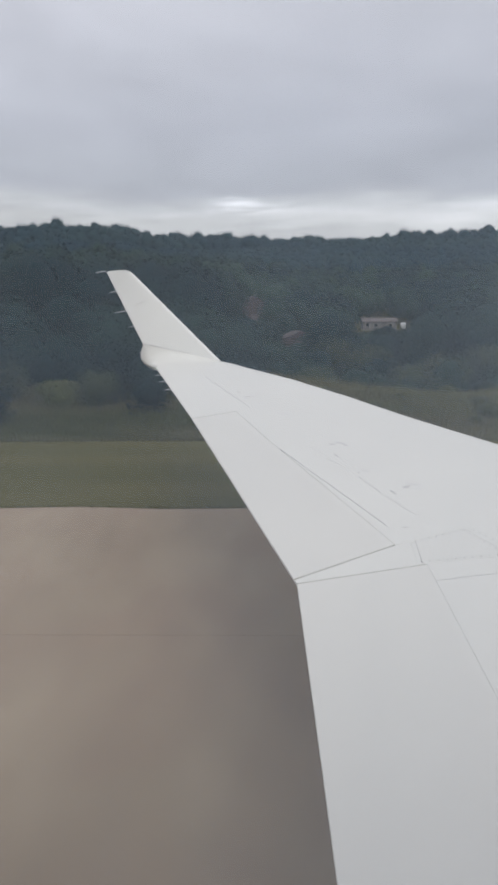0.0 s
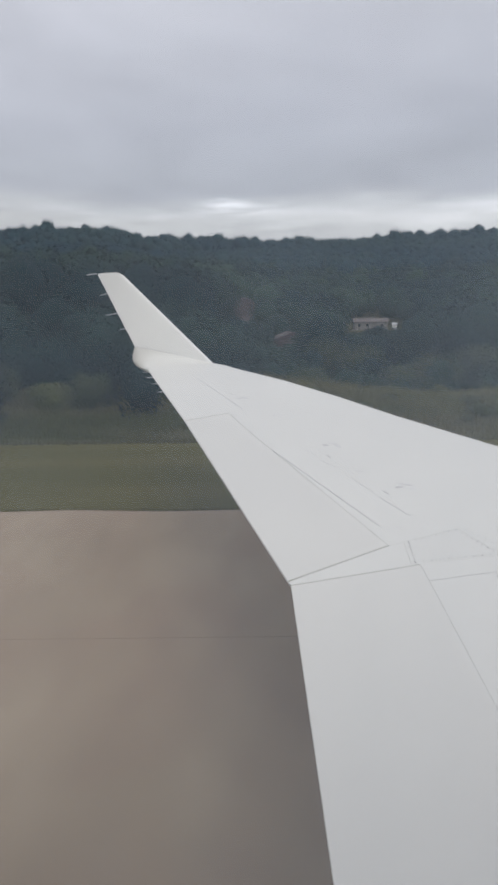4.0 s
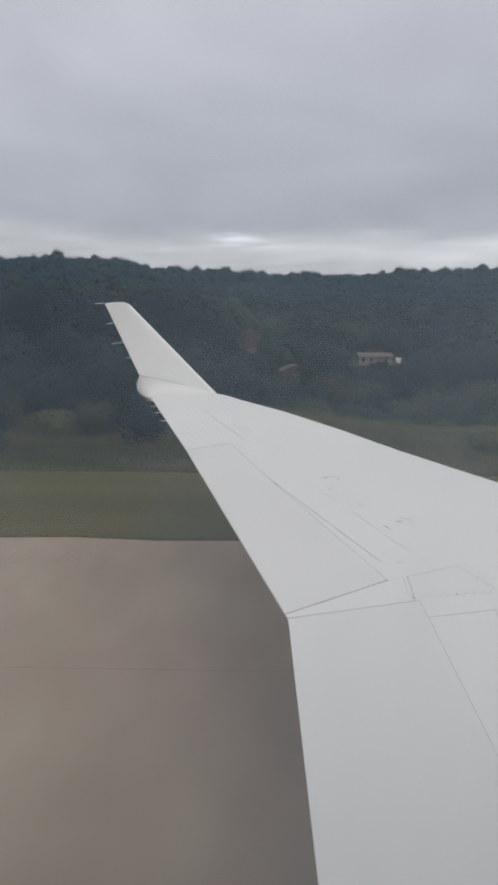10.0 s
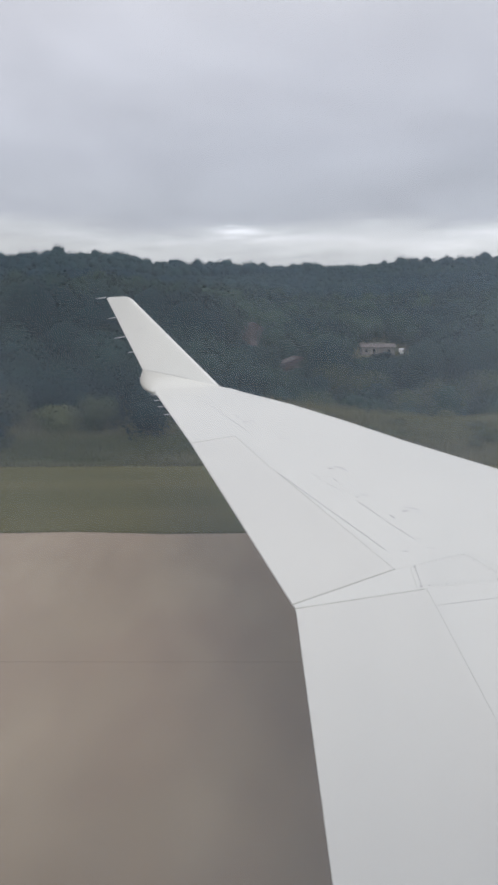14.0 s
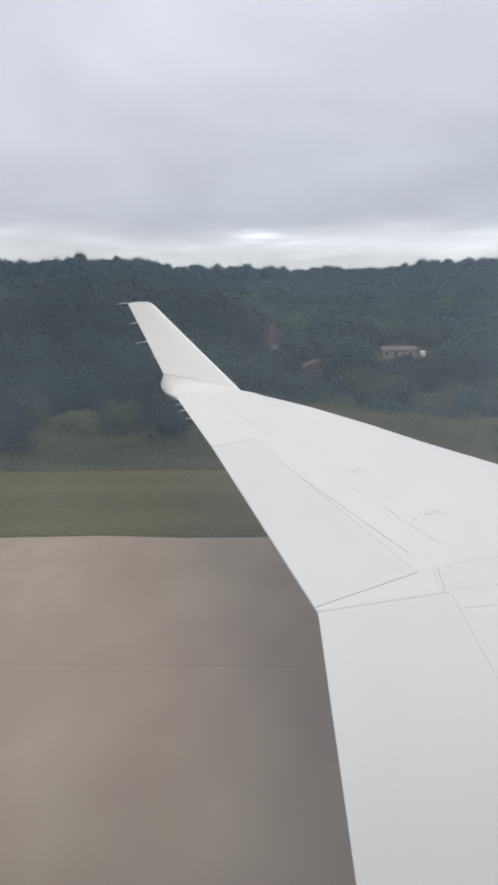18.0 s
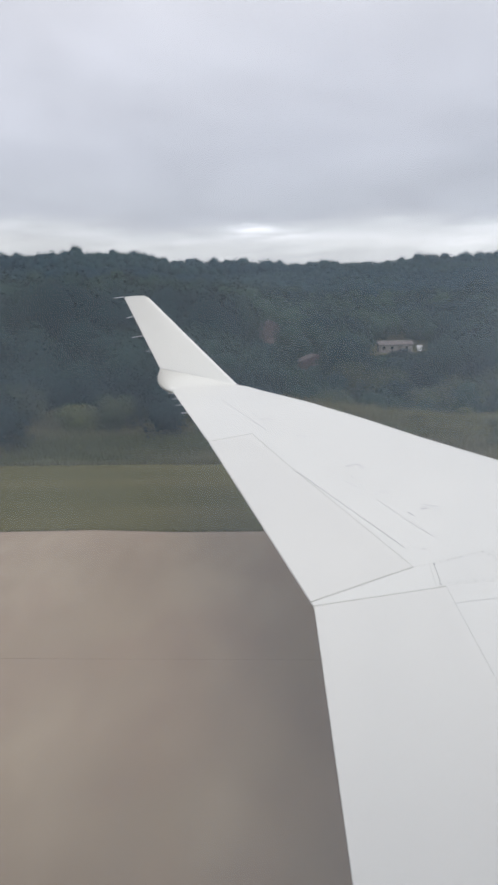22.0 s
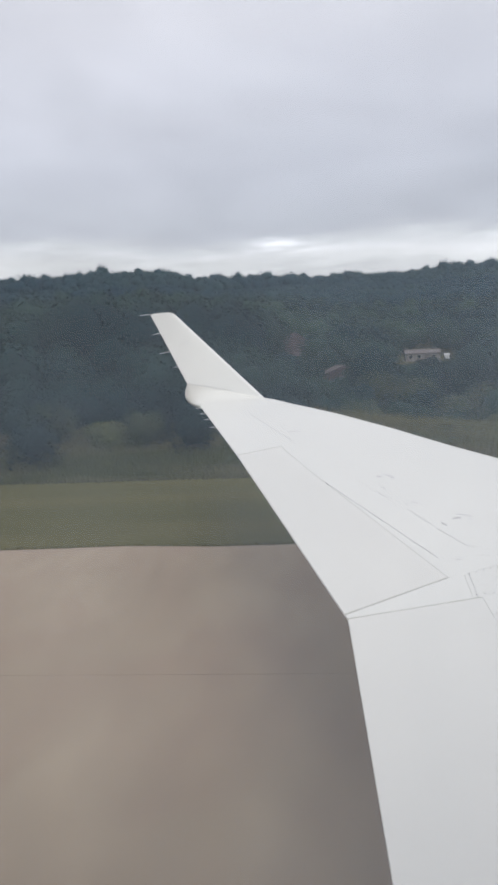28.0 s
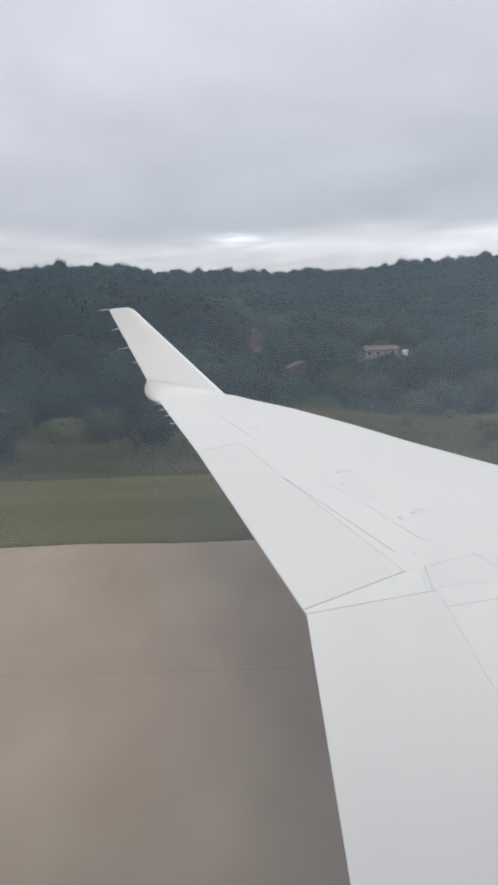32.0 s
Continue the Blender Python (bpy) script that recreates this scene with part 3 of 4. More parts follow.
# curved tip between the wing and the winglet, with the bulb at its trailing end
def blade_face(f):
    return W_LE0.lerp(W_TE0, f) + Vector((0.05, -0.95, 0.30)).normalized() * (0.036 * 2.2 * math.sqrt(f) * (1 - f) + 0.001)


BULB = [Vector(p) for p in ((-1.459, 9.611, 1.884), (-1.672, 10.270, 1.868), (-1.752, 10.325, 1.912), (-1.800, 10.340, 1.990), (-1.789, 10.340, 2.068), (-1.751, 10.330, 2.172))]
bm = bmesh.new()
front, backs = [[] for _ in BULB], [[] for _ in BULB]
for j in range(13):
    u = j / 12
    p0 = Vector((-1.459 + 0.892 * u, 9.611 + 0.699 * u, 0.0))
    p0.z = top_z(p0.y) + 0.0005
    p2 = blade_face(1 - u)
    p1 = Vector((p2.x * 0.7 + p0.x * 0.3, p2.y - 0.01, top_z(p2.y) - 0.004))
    for i in range(6):
        v = i / 5
        q = p0 * (1 - v) ** 2 + p1 * 2 * v * (1 - v) + p2 * v ** 2
        start = Vector((-1.459, 9.611, top_z(9.611) + 0.0005)) * (1 - v) ** 2 + Vector((W_TE0.x * 0.7 - 1.459 * 0.3, 10.32, top_z(10.33) - 0.004)) * 2 * v * (1 - v) + W_TE0 * v ** 2
        q = q + (BULB[i] - start) * max(0.0, 1 - u * 2.2) ** 2
        front[i].append(bm.verts.new(q))
        backs[i].append(bm.verts.new(q + Vector((0, 0.05 * v, -0.035 * (1 - u * 0.8)))))
for grid in (front, backs):
    for r0, r1 in zip(grid, grid[1:]):
        for k in range(12):
            bm.faces.new((r0[k], r0[k + 1], r1[k + 1], r1[k]))
for i in range(5):
    bm.faces.new((front[i][0], front[i + 1][0], backs[i + 1][0], backs[i][0]))
part("wing_tip", bm, WHITE, aircraft, "white curved wing tip with trailing bulb", smooth=True)


def wick(a, b):
    bm = bmesh.new()
    rod(bm, a, b, 0.0065, 0.003, 6)
    part("static_wick", bm, WICK_ROD, winglet, "thin pale grey static wick")


for (ax, az), (bx, bz) in [((-2.340, 3.284), (-2.500, 3.267)), ((-2.175, 2.985), (-2.312, 2.957)), ((-2.05, 2.680), (-2.235, 2.652)), ((-1.93, 2.441), (-2.020, 2.432)),
                           ((-1.79, 2.04), (-1.87, 2.03))]:
    wick((ax, 10.62, az), (bx, 10.62, bz))
for x, y in [(-1.40, 9.40), (-1.26, 8.83), (-1.12, 8.26), (-0.965, 7.631)]:
    wick((x + 0.02, y, top_z(y) - 0.006), (x - 0.10, y + 0.01, top_z(y) - 0.012))
bm = bmesh.new()
rod(bm, (-2.05, 10.555, 2.69), (-1.72, 10.545, 2.85), 0.0025, 0.0025, 5)
part("panel_seam", bm, SEALANT, winglet)
bm = bmesh.new()
foot = [blade_face(f) + Vector((0, -0.002, 0.012)) for f in (0.99, 0.9, 0.8, 0.7, 0.6, 0.5, 0.4)]
for a, b_ in zip(foot, foot[1:]):
    rod(bm, a, b_, 0.0022, 0.0022, 5)
part("foot_seam", bm, SEALANT, winglet, "thin seam along the winglet's foot")

# ---------------------------------------------------------------- the fuselage round the camera
F_Y, F_Z, F_R = -1.10, 2.45, 1.345


def side_y(z, inset=0.0):
    return F_Y + math.sqrt((F_R - inset) ** 2 - (z - F_Z) ** 2)


def window_loop(grow=0.0, count=48):
    """Rounded opening, counter-clockwise from outside the left end, as (x, z)."""
    x0, x1, z0, z1, r = -0.169 - grow, 0.182 + grow, 2.441 - grow, 2.892 + grow, 0.144 + grow
    pts = []
    for cx, cz, a0 in ((x1 - r, z1 - r, 0), (x0 + r, z1 - r, 90), (x0 + r, z0 + r, 180), (x1 - r, z0 + r, 270)):
        for k in range(count // 4):
            a = radians(a0 + 90 * k / (count // 4 - 1))
            pts.append((cx + r * math.cos(a), cz + r * math.sin(a)))
    return pts


PX0, PX1, PZ0, PZ1 = -0.42, 0.42, 2.30, 3.02
LAP = 0.05


def to_frame(x, z):
    cx, cz = 0.0065, 2.6665
    ux, uz = x - cx, z - cz
    k = min((PX1 + LAP - cx) / abs(ux) if ux > 0 else (cx - PX0 + LAP) / max(abs(ux), 1e-6), (PZ1 + LAP - cz) / abs(uz) if uz > 0 else (cz - PZ0 + LAP) / max(abs(uz), 1e-6))
    return cx + ux * k, cz + uz * k


bm = bmesh.new()
inner = window_loop(0.020)
ring0 = [bm.verts.new((x, side_y(z), z)) for x, z in inner]
ring1 = [bm.verts.new((x, side_y(z) - 0.006, z)) for x, z in (to_frame(*p) for p in inner)]
for i in range(len(inner)):
    j = (i + 1) % len(inner)
    bm.faces.new((ring0[i], ring0[j], ring1[j], ring1[i]))
a_lo, a_hi = math.asin((PZ0 - F_Z) / F_R), math.asin((PZ1 - F_Z) / F_R)
angles = list(np.linspace(a_hi, a_lo + 2 * math.pi, 48))
hull = [[bm.verts.new((x, F_Y + F_R * math.cos(a), F_Z + F_R * math.sin(a))) for a in angles] for x in (-9, -2.10, -1.26, PX0, PX1, 1.26, 2.10, 9)]
for r0, r1 in zip(hull, hull[1:]):
    for i in range(len(angles) - 1):
        across = abs(r1[0].co.x - r0[0].co.x - 0.84) < 0.01 and r0[i].co.y < F_Y and 2.44 < (r0[i].co.z + r0[i + 1].co.z) / 2 < 2.92
        if not across:  # windows across the cabin, unseen, left open to light the bezel
            bm.faces.new((r0[i], r0[i + 1], r1[i + 1], r1[i]))
for r0, r1 in ((hull[0], hull[3]), (hull[4], hull[7])):
    steps = np.linspace(a_lo, a_hi, 6)
    e0 = [bm.verts.new((r0[0].co.x, F_Y + F_R * math.cos(a), F_Z + F_R * math.sin(a))) for a in steps]
    e1 = [bm.verts.new((r1[0].co.x, F_Y + F_R * math.cos(a), F_Z + F_R * math.sin(a))) for a in steps]
    for i in range(5):
        bm.faces.new((e0[i], e0[i + 1], e1[i + 1], e1[i]))
for x in (-9, 9):
    bm.faces.new([bm.verts.new((x, F_Y + F_R * math.cos(a), F_Z + F_R * math.sin(a))) for a in np.linspace(0, 2 * math.pi, 48, endpoint=False)])
part("fuselage", bm, FUSELAGE, aircraft, "pale grey fuselage side with a cabin window")


def frame_ring(name, mat, label, sections):
    """A window ring swept through (grow, inset) sections."""
    bm = bmesh.new()
    rings = [[bm.verts.new((x, side_y(z) - inset, z)) for x, z in window_loop(grow)] for grow, inset in sections]
    for r0, r1 in zip(rings, rings[1:] + rings[:1]):
        for i in range(len(r0)):
            j = (i + 1) % len(r0)
            bm.faces.new((r0[i], r0[j], r1[j], r1[i]))
    return part(name, bm, mat, aircraft, label, smooth=True)


frame_ring("window_gasket", GASKET, "dark rubber window gasket", [(0.024, 0.011), (0.0080, 0.0125), (0.0085, 0.0195), (0.024, 0.0205)])
frame_ring("window_bezel", BEZEL, "grey plastic window bezel", [(0.0090, 0.0198), (0.0105, 0.0225), (0.034, 0.080), (0.080, 0.086), (0.080, 0.0198)])
bm = bmesh.new()
loop = window_loop(0.017)
rings = [[bm.verts.new((0.0065 + (x - 0.0065) * f, side_y(2.6665 + (z - 2.6665) * f) - 0.0140, 2.6665 + (z - 2.6665) * f)) for x, z in loop] for f in (1.0, 0.66, 0.33)]
for r0, r1 in zip(rings, rings[1:]):
    for i in range(len(r0)):
        j = (i + 1) % len(r0)
        bm.faces.new((r0[i], r0[j], r1[j], r1[i]))
bm.faces.new(rings[-1])
pane = part("window_pane", bm, PANE, aircraft, "hazy acrylic cabin window pane", smooth=True)
pane.visible_shadow = False

# ---------------------------------------------------------------- plants
rng = np.random.default_rng(7)
bm = bmesh.new()
bmesh.ops.create_icosphere(bm, subdivisions=2, radius=1)
bm.verts.ensure_lookup_table()
dome_v = np.array([v.co[:] for v in bm.verts])
dome_f = np.array([[v.index for v in f.verts] for f in bm.faces])
bm.free()


def foliage(seed, leaves, size, lobes=11, deep=0.40, coat=0.22, ragged=0.12):
    """A crown about 2 across: a dark heart swollen into lobes under a thick ragged coat of leaf clumps. size: of a clump, in crown radii."""
    gg = np.random.default_rng(seed)
    ld = gg.normal(size=(lobes, 3)) + [0, 0, 0.25]
    ld /= np.linalg.norm(ld, axis=1)[:, None]
    reach = 0.80 + 0.40 * gg.random(lobes)

    def hull(d):
        return (1 - deep) * 0.95 + deep * np.max(np.clip(d @ ld.T, 0, 1) ** 6 * reach, axis=1)[:, None]

    heart = dome_v * hull(dome_v) * (1 - coat) * (1 + 0.03 * gg.normal(size=(len(dome_v), 1)))
    d = gg.normal(size=(leaves, 3)) * 0.45 + ld[gg.integers(0, lobes, leaves)]
    half = leaves // 2
    d[:half] = gg.normal(size=(half, 3))
    d /= np.linalg.norm(d, axis=1)[:, None]
    pos = d * hull(d) * (1 - coat + (coat + ragged) * gg.random((leaves, 1)) ** 0.8)
    n = d + gg.normal(size=d.shape) * 0.20 + [0, 0, 0.10]
    u = np.cross(n, gg.normal(size=d.shape))
    u /= np.linalg.norm(u, axis=1)[:, None]
    v = np.cross(n, u)
    v /= np.linalg.norm(v, axis=1)[:, None]
    sz = size * (0.6 + 0.8 * gg.random((leaves, 1)))
    tris = np.stack([pos - u * sz, pos + u * sz * 0.9 - v * sz * 0.5, pos + v * sz * 1.1], 1).reshape(-1, 3)
    return np.concatenate([heart, tris]), np.concatenate([dome_f, np.arange(leaves * 3).reshape(-1, 3) + len(heart)])


def make_tree(height, spread, seed, mat, label, stem=0.14):
    g = np.random.default_rng(seed)
    tree = thing("tree", label, "tree", "trees at the wood's edge")
    bm = bmesh.new()
    lean = Vector((g.normal() * 0.05, g.normal() * 0.05, 1)) * height * 0.8
    joints = [lean * f + Vector((g.normal(), g.normal(), 0)) * 0.02 * height * f for f in (0, 0.25, 0.5, 0.75, 1.0)]
    base = height * 0.020
    for k in range(4):
        rod(bm, joints[k], joints[k + 1], base * (1 - 0.22 * k), base * (1 - 0.22 * (k + 1)), 8)
    for k in range(13):
        f = stem + (1 - stem) * (k + 0.5) / 13
        a = k * 2.4 + g.random()
        reach = spread * (0.25 + 0.75 * math.sin(math.pi * min(1, (f - stem) / (1.02 - stem) * 0.8 + 0.15))) * (0.6 + 0.4 * g.random())
        tip = Vector((math.cos(a) * reach, math.sin(a) * reach, height * f * 0.94))
        start = lean * max(0.2, f - 0.16)
        rod(bm, start, tip, base * 0.35, base * 0.1, 5)
    part("trunk", bm, BARK, tree, "grey-brown trunk and limbs", smooth=True)
    v, f = foliage(seed + 1, 5400, 0.036, 34, 0.60, 0.42, 0.24)
    v = v * [spread * 1.25, spread * 1.25, height * (1 - stem) * 0.54] + [lean.x * 0.6, lean.y * 0.6, height * (stem + (1 - stem) * 0.48)]
    crown = new("crown", raw_mesh("crown", v, f, mat, True))
    crown.parent = tree
    return tree


def make_bush(height, spread, seed, mat, label):
    g = np.random.default_rng(seed)
    bush = thing("bush", label, "bush", "bushes in the field")
    bm = bmesh.new()
    for k in range(8):
        a = g.random() * 6.28
        tip = Vector((math.cos(a) * spread * g.random() * 0.7, math.sin(a) * spread * g.random() * 0.7, height * (0.30 + 0.45 * g.random())))
        rod(bm, (tip.x * 0.15, tip.y * 0.15, -0.1), tip, 0.022, 0.008, 5)
    part("stems", bm, BARK, bush)
    v, f = foliage(seed + 1, 2600, 0.050, 12, 0.42, 0.32, 0.20)
    v = v * [spread, spread, height * 0.56] + [0, 0, height * 0.46]
    v[:, 2] = np.maximum(v[:, 2], 0.02)
    crown = new("crown", raw_mesh("crown", v, f, mat, True))
    crown.parent = bush
    return bush


def on_land(x, y, turn=0.0, size=1.0, sink=0.05):
    return Matrix.LocRotScale((x, y, float(land(x, y)) - sink), Euler((0, 0, turn)), (size, size, size))


TREES = [make_tree(11, 3.6, 11, LEAF, "broad leafy green tree at the wood's edge"), make_tree(13, 3.4, 23, LEAF, "tall leafy green tree at the wood's edge"),
         make_tree(9, 3.8, 37, LEAF_DULL, "low olive-green tree at the wood's edge", 0.2), make_tree(7, 3.0, 41, LEAF_DULL, "small rounded olive tree beside the field", 0.15)]
spots = []
g = np.random.default_rng(3)
# the wood's edge, dense and dark towards the tail, lower and looser ahead of the wing
for k in range(84):
    az = -33 + 66 * (k + 0.3 + 0.4 * g.random()) / 84
    r = (44 + 28 * g.random()) if az < 0 else (46 + 34 * g.random() ** 1.3)
    spots.append((az, r, 0.66 + 0.36 * g.random(), (0, 1, 0, 2)[k % 4] if az < 4 else (0, 2, 3, 0)[k % 4]))
# young trees in the thicket that closes the field towards the tail
for k in range(22):
    az = -36 + 36 * (k + 0.2 + 0.6 * g.random()) / 22
    r = 29 + 12 * g.random()
    spots.append((az, r, 0.34 + 0.14 * g.random(), (0, 1, 0, 2)[k % 4]))
# low trees in the dip ahead of the wing
for k in range(34):
    az = 2 + 30 * (k + 0.8 * g.random()) / 34
    r = 33 + 13 * g.random()
    spots.append((az, r, 0.30 + 0.16 * g.random(), (0, 2, 0, 3)[k % 4]))
spots += [(-13.5, 17.4, 0.25, 3), (-21.5, 18.2, 0.29, 3), (-17.8, 16.9, 0.17, 3), (8.5, 50, 0.55, 3), (13.0, 52, 0.62, 2), (17, 46, 0.55, 3), (20.5, 50, 0.72, 2), (24, 44, 0.6, 3)]
used = set()
HEIGHTS = [11, 13, 9, 7]
# sectors where the trees stand low before a building: degrees from, to, and how far below the ridge line they keep
CLEARED = [(6.6, 14.2, 7.4), (-2.4, 1.4, 6.2), (1.6, 5.6, 8.4)]


def room(az, r, zb, below):
    """How high a plant may stand there and still keep below the ridge line."""
    return 2.7 + r * math.tan(radians(float(np.interp(az, SKYLINE_AZ, SKYLINE_EL)) - below)) - zb


for az, r, s, kind in spots:
    x, y = r * math.sin(radians(az)), r * math.cos(radians(az))
    s = min(s, room(az, r, float(land(x, y)), 1.6 + 2.2 * g.random()) / HEIGHTS[kind] / 1.05)
    for a0, a1, below in CLEARED:
        if a0 - 0.7 < az < a1 + 0.7:
            s = min(s, room(az, r, float(land(x, y)), below + 0.6 * g.random()) / HEIGHTS[kind])
    if s * HEIGHTS[kind] < 1.2:
        continue
    m = on_land(x, y, g.random() * 6.28, s)
    if kind in used:
        copy_thing(TREES[kind], m)
    else:
        TREES[kind].matrix_basis = m
        TREES[kind].scale = (s, s, s)
        used.add(kind)

BUSHES = [make_bush(1.5, 1.1, 51, BUSH_LEAF, "low olive bush among tall grass"), make_bush(2.2, 1.5, 57, BUSH_LEAF, "rounded green bush among tall grass"),
          make_bush(1.0, 1.3, 61, BUSH_LEAF, "low spreading green shrub among tall grass")]
used = set()
for k in range(96):
    y = 15.6 + 4.5 * g.random() ** 1.2 if k % 4 else 14.6 + 1.6 * g.random()
    x = (g.random() - 0.5) * 2 * (3 + y * 0.5)
    s = (0.38 + 0.50 * g.random()) * (0.42 + 0.022 * y)
    if k > 61:
        y = 20 + 16 * g.random()
        x, s = y * math.tan(radians(3 + 23 * g.random())), 0.26 + 0.30 * g.random()
    kind = int(g.integers(0, 3))
    m = on_land(x, y, g.random() * 6.28, s)
    if kind in used:
        copy_thing(BUSHES[kind], m)
    else:
        BUSHES[kind].matrix_basis = m
        used.add(kind)

# the wooded hill: thousands of crowns, each of several lobes of leaf clumps over a small dark heart


def site(r, az):
    return r * math.sin(radians(az)), r * math.cos(radians(az))


SITES = [site(172, 10.2), site(150, -0.4), site(112, 3.5)]


def forest(name, label, mat, r0, r1, spacing, az0, az1, leaves, size, seed, tall=1.0, cleared=False, least=2.2, form=(14, 0.44, 0.22, 0.07)):
    gg = np.random.default_rng(seed)
    shapes = [foliage(seed * 10 + k, leaves, size, *form) for k in range(7)]
    verts, faces, base = [], [], 0
    r = r0
    while r < r1:
        step = spacing * (0.85 + 0.4 * (r - r0) / (r1 - r0))
        for az in np.arange(az0, az1, math.degrees(step / r)):
            a = az + gg.normal() * math.degrees(step / r) * 0.3
            rr = r + gg.normal() * step * 0.35
            far, _ = crest(a)
            if rr > far + 12 or (rr < 36 and a > 0) or (rr < 17.2 + 1.2 * math.sin(a * 0.9)) or (cleared and any(math.hypot(rr * math.sin(radians(a)) - bx, rr * math.cos(radians(a)) - by) < 10 for bx, by in SITES)):
                continue
            x, y = rr * math.sin(radians(a)), rr * math.cos(radians(a))
            h = tall * (TREE_TOP + 1.6 * gg.normal()) * (1.0 if gg.random() > 0.08 else 1.18)
            zb = float(land(x, y))
            if rr < far - 70:
                h = min(h, room(a, rr, zb, 0.5 + 0.5 * gg.random()))
            for (a0, a1, below), (bx, by) in zip(CLEARED, SITES):
                if cleared and a0 < a < a1 and rr < math.hypot(bx, by):
                    h = min(h, room(a, rr, zb, below + 0.9 * gg.random()))
            if h < 0.7:
                continue
            w = max(h * (0.40 + 0.16 * gg.random()), least)
            v, f = shapes[int(gg.integers(0, 7))]
            t = gg.random() * 6.283
            turn = np.array([[math.cos(t), -math.sin(t), 0], [math.sin(t), math.cos(t), 0], [0, 0, 1]])
            verts.append((v @ turn.T) * [w, w, h * 0.52] + [x, y, zb + h * 0.50])
            faces.append(f + base)
            base += len(v)
        r += step * 0.9
    ob = new(name, raw_mesh(name, np.concatenate(verts), np.concatenate(faces), mat, True))
    return tagged(ob, label, "forest", kind="stuff")


forest("undergrowth", "dark green undergrowth at the foot of the woods", FOREST_NEAR, 26, 78, 2.7, -38, 30, 820, 0.050, 9, 0.23, True, 1.3, (22, 0.55, 0.36, 0.10))
forest("thicket", "dense dark green thicket behind the tall grass", FOREST_NEAR, 16.8, 30, 1.7, -42, 3, 2600, 0.038, 19, 0.15, True, 0.85, (34, 0.66, 0.46, 0.12))
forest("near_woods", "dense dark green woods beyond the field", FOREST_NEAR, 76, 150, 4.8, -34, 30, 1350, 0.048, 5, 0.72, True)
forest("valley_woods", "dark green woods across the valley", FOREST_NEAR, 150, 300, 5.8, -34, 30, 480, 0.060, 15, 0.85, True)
forest("hillside_forest", "dark forest covering the ridge to its crest, coloured blue as by haze", FOREST, 300, 640, 7.0, -34, 30, 240, 0.075, 6, form=(14, 0.44, 0.22, 0.0))


# ---------------------------------------------------------------- grass
def blades(name, label, mat, spots, heights, lean, width, per, seed):
    gg = np.random.default_rng(seed)
    n = len(spots) * per
    root = np.repeat(spots, per, 0) + np.concatenate([gg.normal(size=(n, 2)) * width * 5, np.zeros((n, 1))], 1)
    h = np.repeat(heights, per) * (0.6 + 0.6 * gg.random(n))
    a = gg.random(n) * 6.283
    side = np.stack([np.cos(a), np.sin(a), np.zeros(n)], 1) * width
    tip = root + np.stack([gg.normal(size=n) * lean * h, gg.normal(size=n) * lean * h, h], 1)
    verts = np.stack([root - side, root + side, tip], 1).reshape(-1, 3)
    ob = new(name, raw_mesh(name, verts, np.arange(n * 3).reshape(-1, 3), mat))
    return tagged(ob, label, "grass", kind="stuff")


count = 15000
px = (g.random(count) - 0.5) * 34
py = EDGE - 0.02 + (14.0 - EDGE) * g.random(count)
pz = land(px, py)
blades("short_grass", "short mown green grass", MOWN, np.stack([px, py, pz], 1), 0.007 + 0.007 * g.random(count), 3.0, 0.009, 3, 8)
count = 5000
px = (g.random(count) - 0.5) * 34
py = EDGE + 0.02 + np.abs(g.normal(size=count)) * 0.05 + 0.03 * np.sin(px * 1.7) * np.sin(px * 0.31 + 2)
blades("edge_grass", "uneven grass fringe along the concrete edge", MOWN, np.stack([px, py, land(px, py)], 1), 0.025 + 0.03 * g.random(count), 1.0, 0.008, 3, 9)
count = 62000
py = 13.7 + 26 * g.random(count) ** 1.6
px = (g.random(count) - 0.5) * 2 * (4 + py * 0.52)
tallness = (0.10 + 0.42 * smooth01(13.6, 16, py)) * (0.5 + 0.9 * np.abs(np.sin(px * 0.33 + 0.8) * np.cos(py * 0.29)) + 0.3 * g.random(count))
tallness = tallness * (1 - 0.45 * smooth01(0, 8, px))
blades("tall_grass", "tall dry olive and straw-coloured grass", TALL, np.stack([px, py, land(px, py)], 1), tallness, 0.45, 0.011, 4, 10)

# ---------------------------------------------------------------- buildings in the valley
HA = 10.2
hx, hy = SITES[0]
house = thing("house", "low beige house with a shallow brown roof on a grassy bank", "house", at=Matrix.Translation((hx, hy, float(land(hx, hy)) - 0.1)) @ pose(0, 0, 0, 0, 0, -HA + 8) @ Matrix.Scale(0.82, 4))
bm = bmesh.new()
box(bm, -5.0, 5.0, -2.6, 2.6, 0, 2.6, 0.03)
part("wall", bm, SIDING, house)
bm = bmesh.new()
loft(bm, [[(x, -3.0, 2.55), (x, 0, 3.7), (x, 3.0, 2.55), (x, 3.0, 2.45), (x, 0, 3.55), (x, -3.0, 2.45)] for x in (-5.3, 5.3)])
part("roof", bm, ROOFING, house)
for wx in (-3.6, -1.2, 3.2):
    bm = bmesh.new()
    box(bm, wx - 0.6, wx + 0.6, -2.68, -2.58, 0.95, 2.05, 0.01)
    w = part("window", bm, PALE, house, "pale-framed window")
    bm = bmesh.new()
    box(bm, wx - 0.5, wx + 0.5, -2.71, -2.67, 1.03, 1.97)
    part("pane", bm, DARKGLASS, w)
bm = bmesh.new()
box(bm, 0.7, 1.6, -2.69, -2.58, 0.1, 2.1, 0.02)
part("door", bm, ROOFING, house)
SA = 12.2
sx, sy = site(172.0, SA)
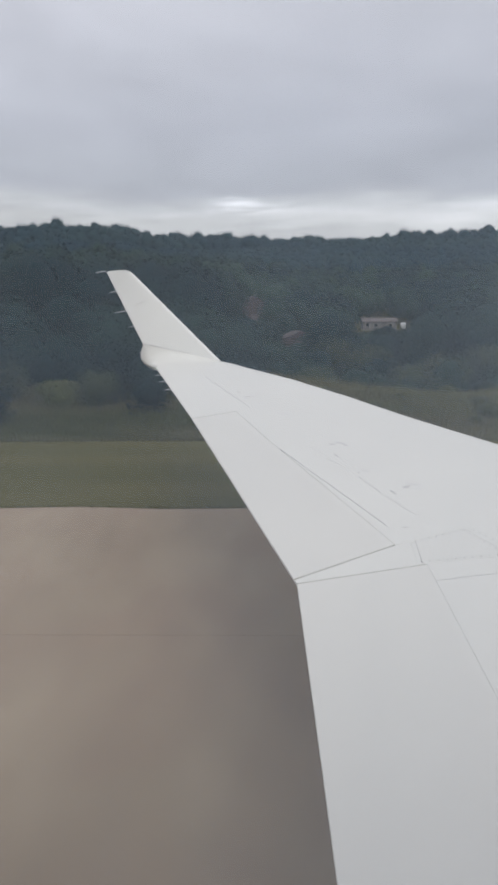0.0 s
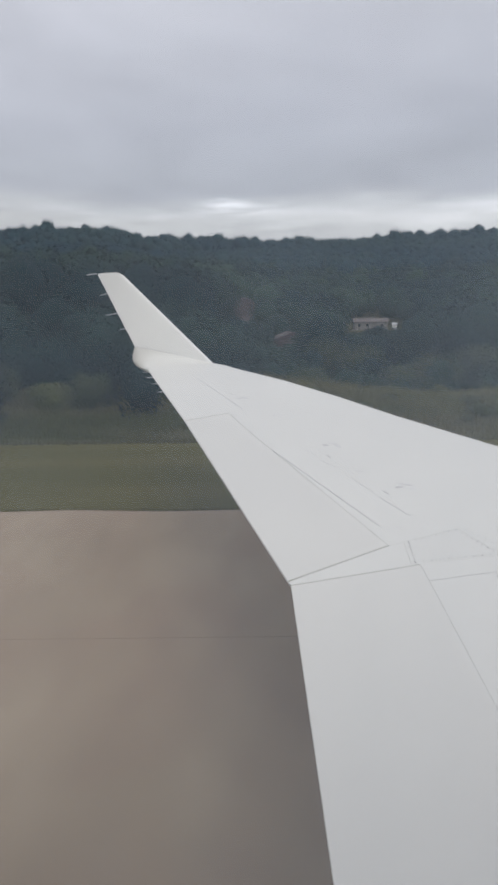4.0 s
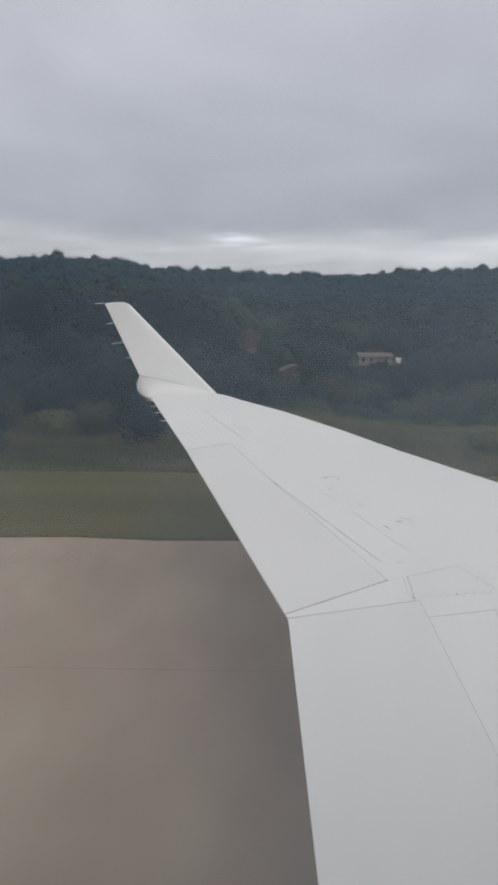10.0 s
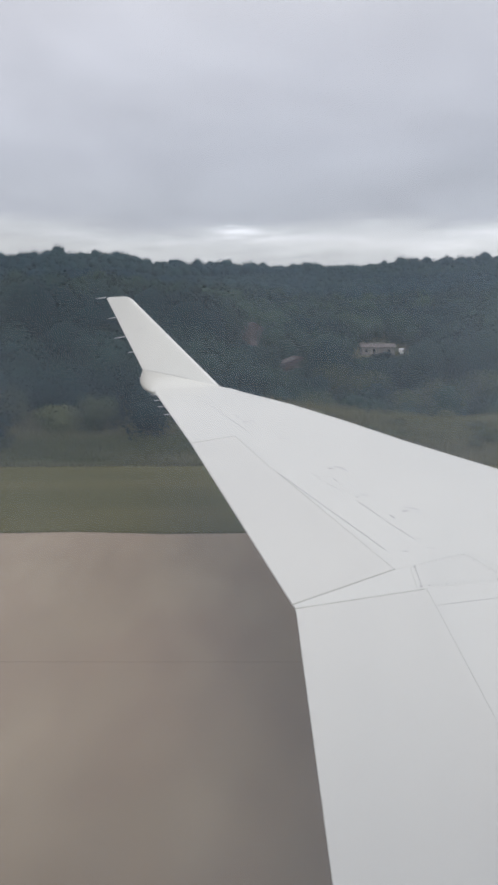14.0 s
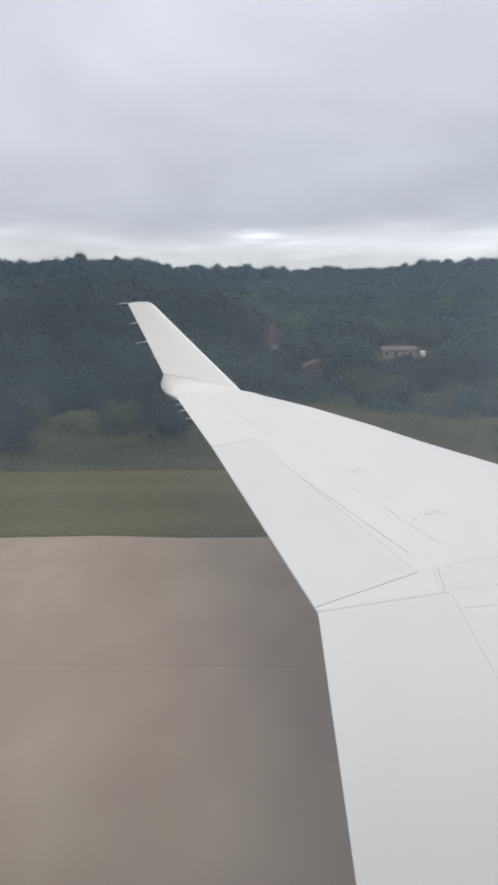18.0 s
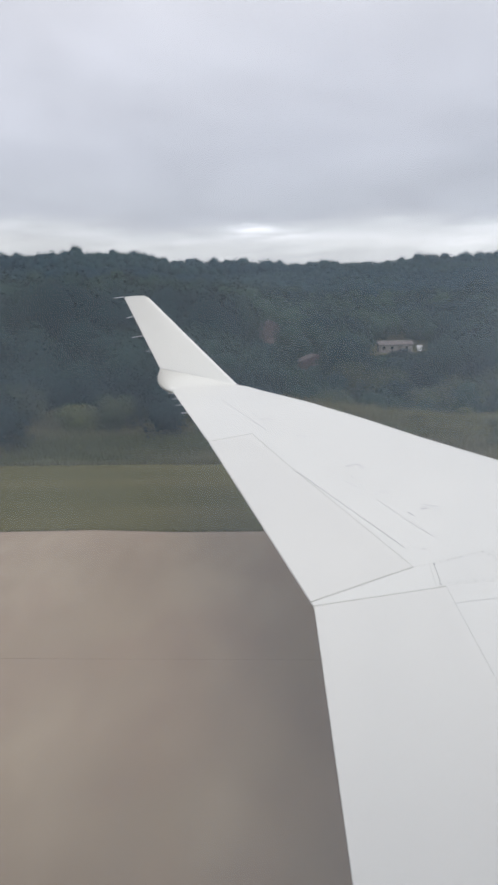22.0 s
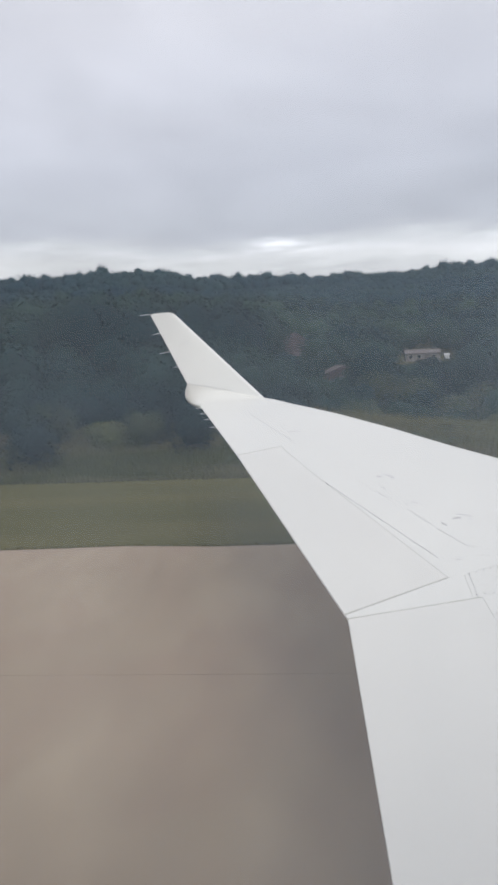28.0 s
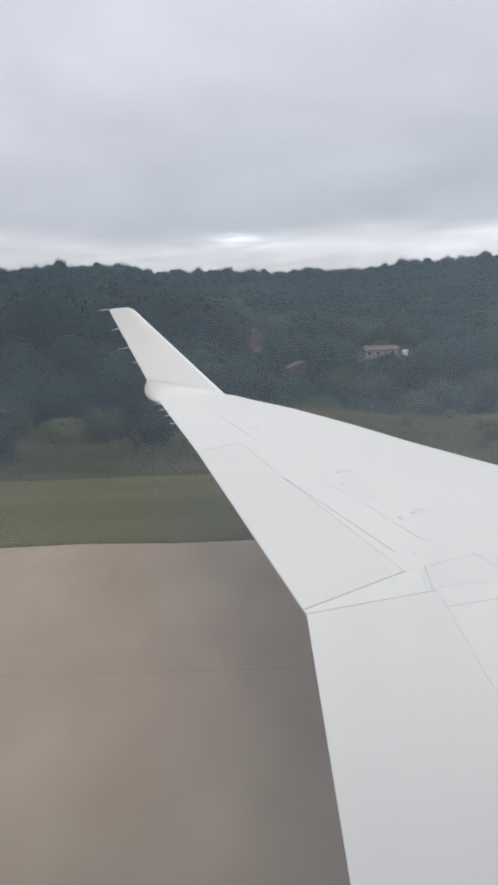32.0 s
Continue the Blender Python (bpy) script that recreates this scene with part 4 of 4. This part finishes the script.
shed = thing("shed", "small white shed beside the house", "shed", at=Matrix.Translation((sx, sy, float(land(sx, sy)) - 0.05)) @ pose(0, 0, 0, 0, 0, -SA) @ Matrix.Scale(0.65, 4))
bm = bmesh.new()
box(bm, -0.9, 0.9, -0.8, 0.8, 0, 1.7, 0.02)
part("wall", bm, TRIM, shed)
bm = bmesh.new()
loft(bm, [[(x, -1.0, 1.66), (x, 0, 2.25), (x, 1.0, 1.66), (x, 1.0, 1.6), (x, 0, 2.17), (x, -1.0, 1.6)] for x in (-1.05, 1.05)])
part("roof", bm, TRIM, shed)

# a tall rust-brown barn and a low brown shed, half sunk in the trees
for (bx, by), (w, d, hw, hr), label in ((SITES[1], (2.2, 3.2, 4.6, 1.4), "tall rust-brown barn half hidden by dark trees"),
                                        (SITES[2], (3.2, 2.2, 2.3, 1.1), "low brown farm shed half hidden by dark trees")):
    barn = thing("barn", label, "barn", "farm buildings in the valley", at=Matrix.Translation((bx, by, float(land(bx, by)) - 0.1)) @ pose(0, 0, 0, 0, 0, 12))
    bm = bmesh.new()
    loft(bm, [[(-w, y, 0), (w, y, 0), (w, y, hw), (0, y, hw + hr), (-w, y, hw)] for y in (-d, d)])
    part("wall", bm, BARN, barn, "rust-brown boards muted as if by haze")
    for side in (-1, 1):
        bm = bmesh.new()
        loft(bm, [[(side * (w + 0.3), y, hw - 0.15), (0, y, hw + hr + 0.05), (0, y, hw + hr + 0.17), (side * (w + 0.3), y, hw - 0.03)] for y in (-d - 0.3, d + 0.3)])
        part("roof", bm, BARN, barn)
    bm = bmesh.new()
    box(bm, -0.8, 0.8, -d - 0.05, -d + 0.02, 0.1, 2.0, 0.02)
    part("door", bm, ROOFING, barn, "dark barn door")

# ---------------------------------------------------------------- small things on the verge
for dx_, dy_ in ((-146.0, 10.6), (42.0, 10.4)):
    z = float(land(dx_, dy_)) + 0.012
    drain = thing("drain_inlet", "square iron drain grate with a pale concrete collar in the grass", "drain", "drains in the verge", at=Matrix.Translation((dx_, dy_, z)))
    for x0, x1, y0, y1 in ((-0.65, 0.65, -0.5, -0.38), (-0.65, 0.65, 0.38, 0.5), (-0.65, -0.5, -0.38, 0.38), (0.5, 0.65, -0.38, 0.38)):
        bm = bmesh.new()
        box(bm, x0, x1, y0, y1, -0.05, 0.07, 0.012)
        part("collar", bm, PALE, drain)
    for k in range(9):
        bm = bmesh.new()
        box(bm, -0.49, 0.49, -0.36 + k * 0.085, -0.32 + k * 0.085, -0.03, 0.03, 0.004)
        part("bar", bm, IRON, drain)
for mx in (-57.0, 118.0):
    z = float(land(mx, 11.6)) + 0.012
    marker = thing("edge_marker", "short faded orange marker post on a flat base", "marker post", "markers in the verge", at=Matrix.Translation((mx, 11.6, z)))
    bm = bmesh.new()
    rod(bm, (0, 0, 0), (0, 0, 0.03), 0.16, 0.14, 16)
    part("base", bm, PALE, marker)
    bm = bmesh.new()
    rod(bm, (0, 0, 0.03), (0, 0, 0.36), 0.045, 0.04, 12)
    part("post", bm, ORANGE, marker)
    bm = bmesh.new()
    rod(bm, (0, 0, 0.36), (0, 0, 0.42), 0.05, 0.03, 12)
    part("cap", bm, IRON, marker)
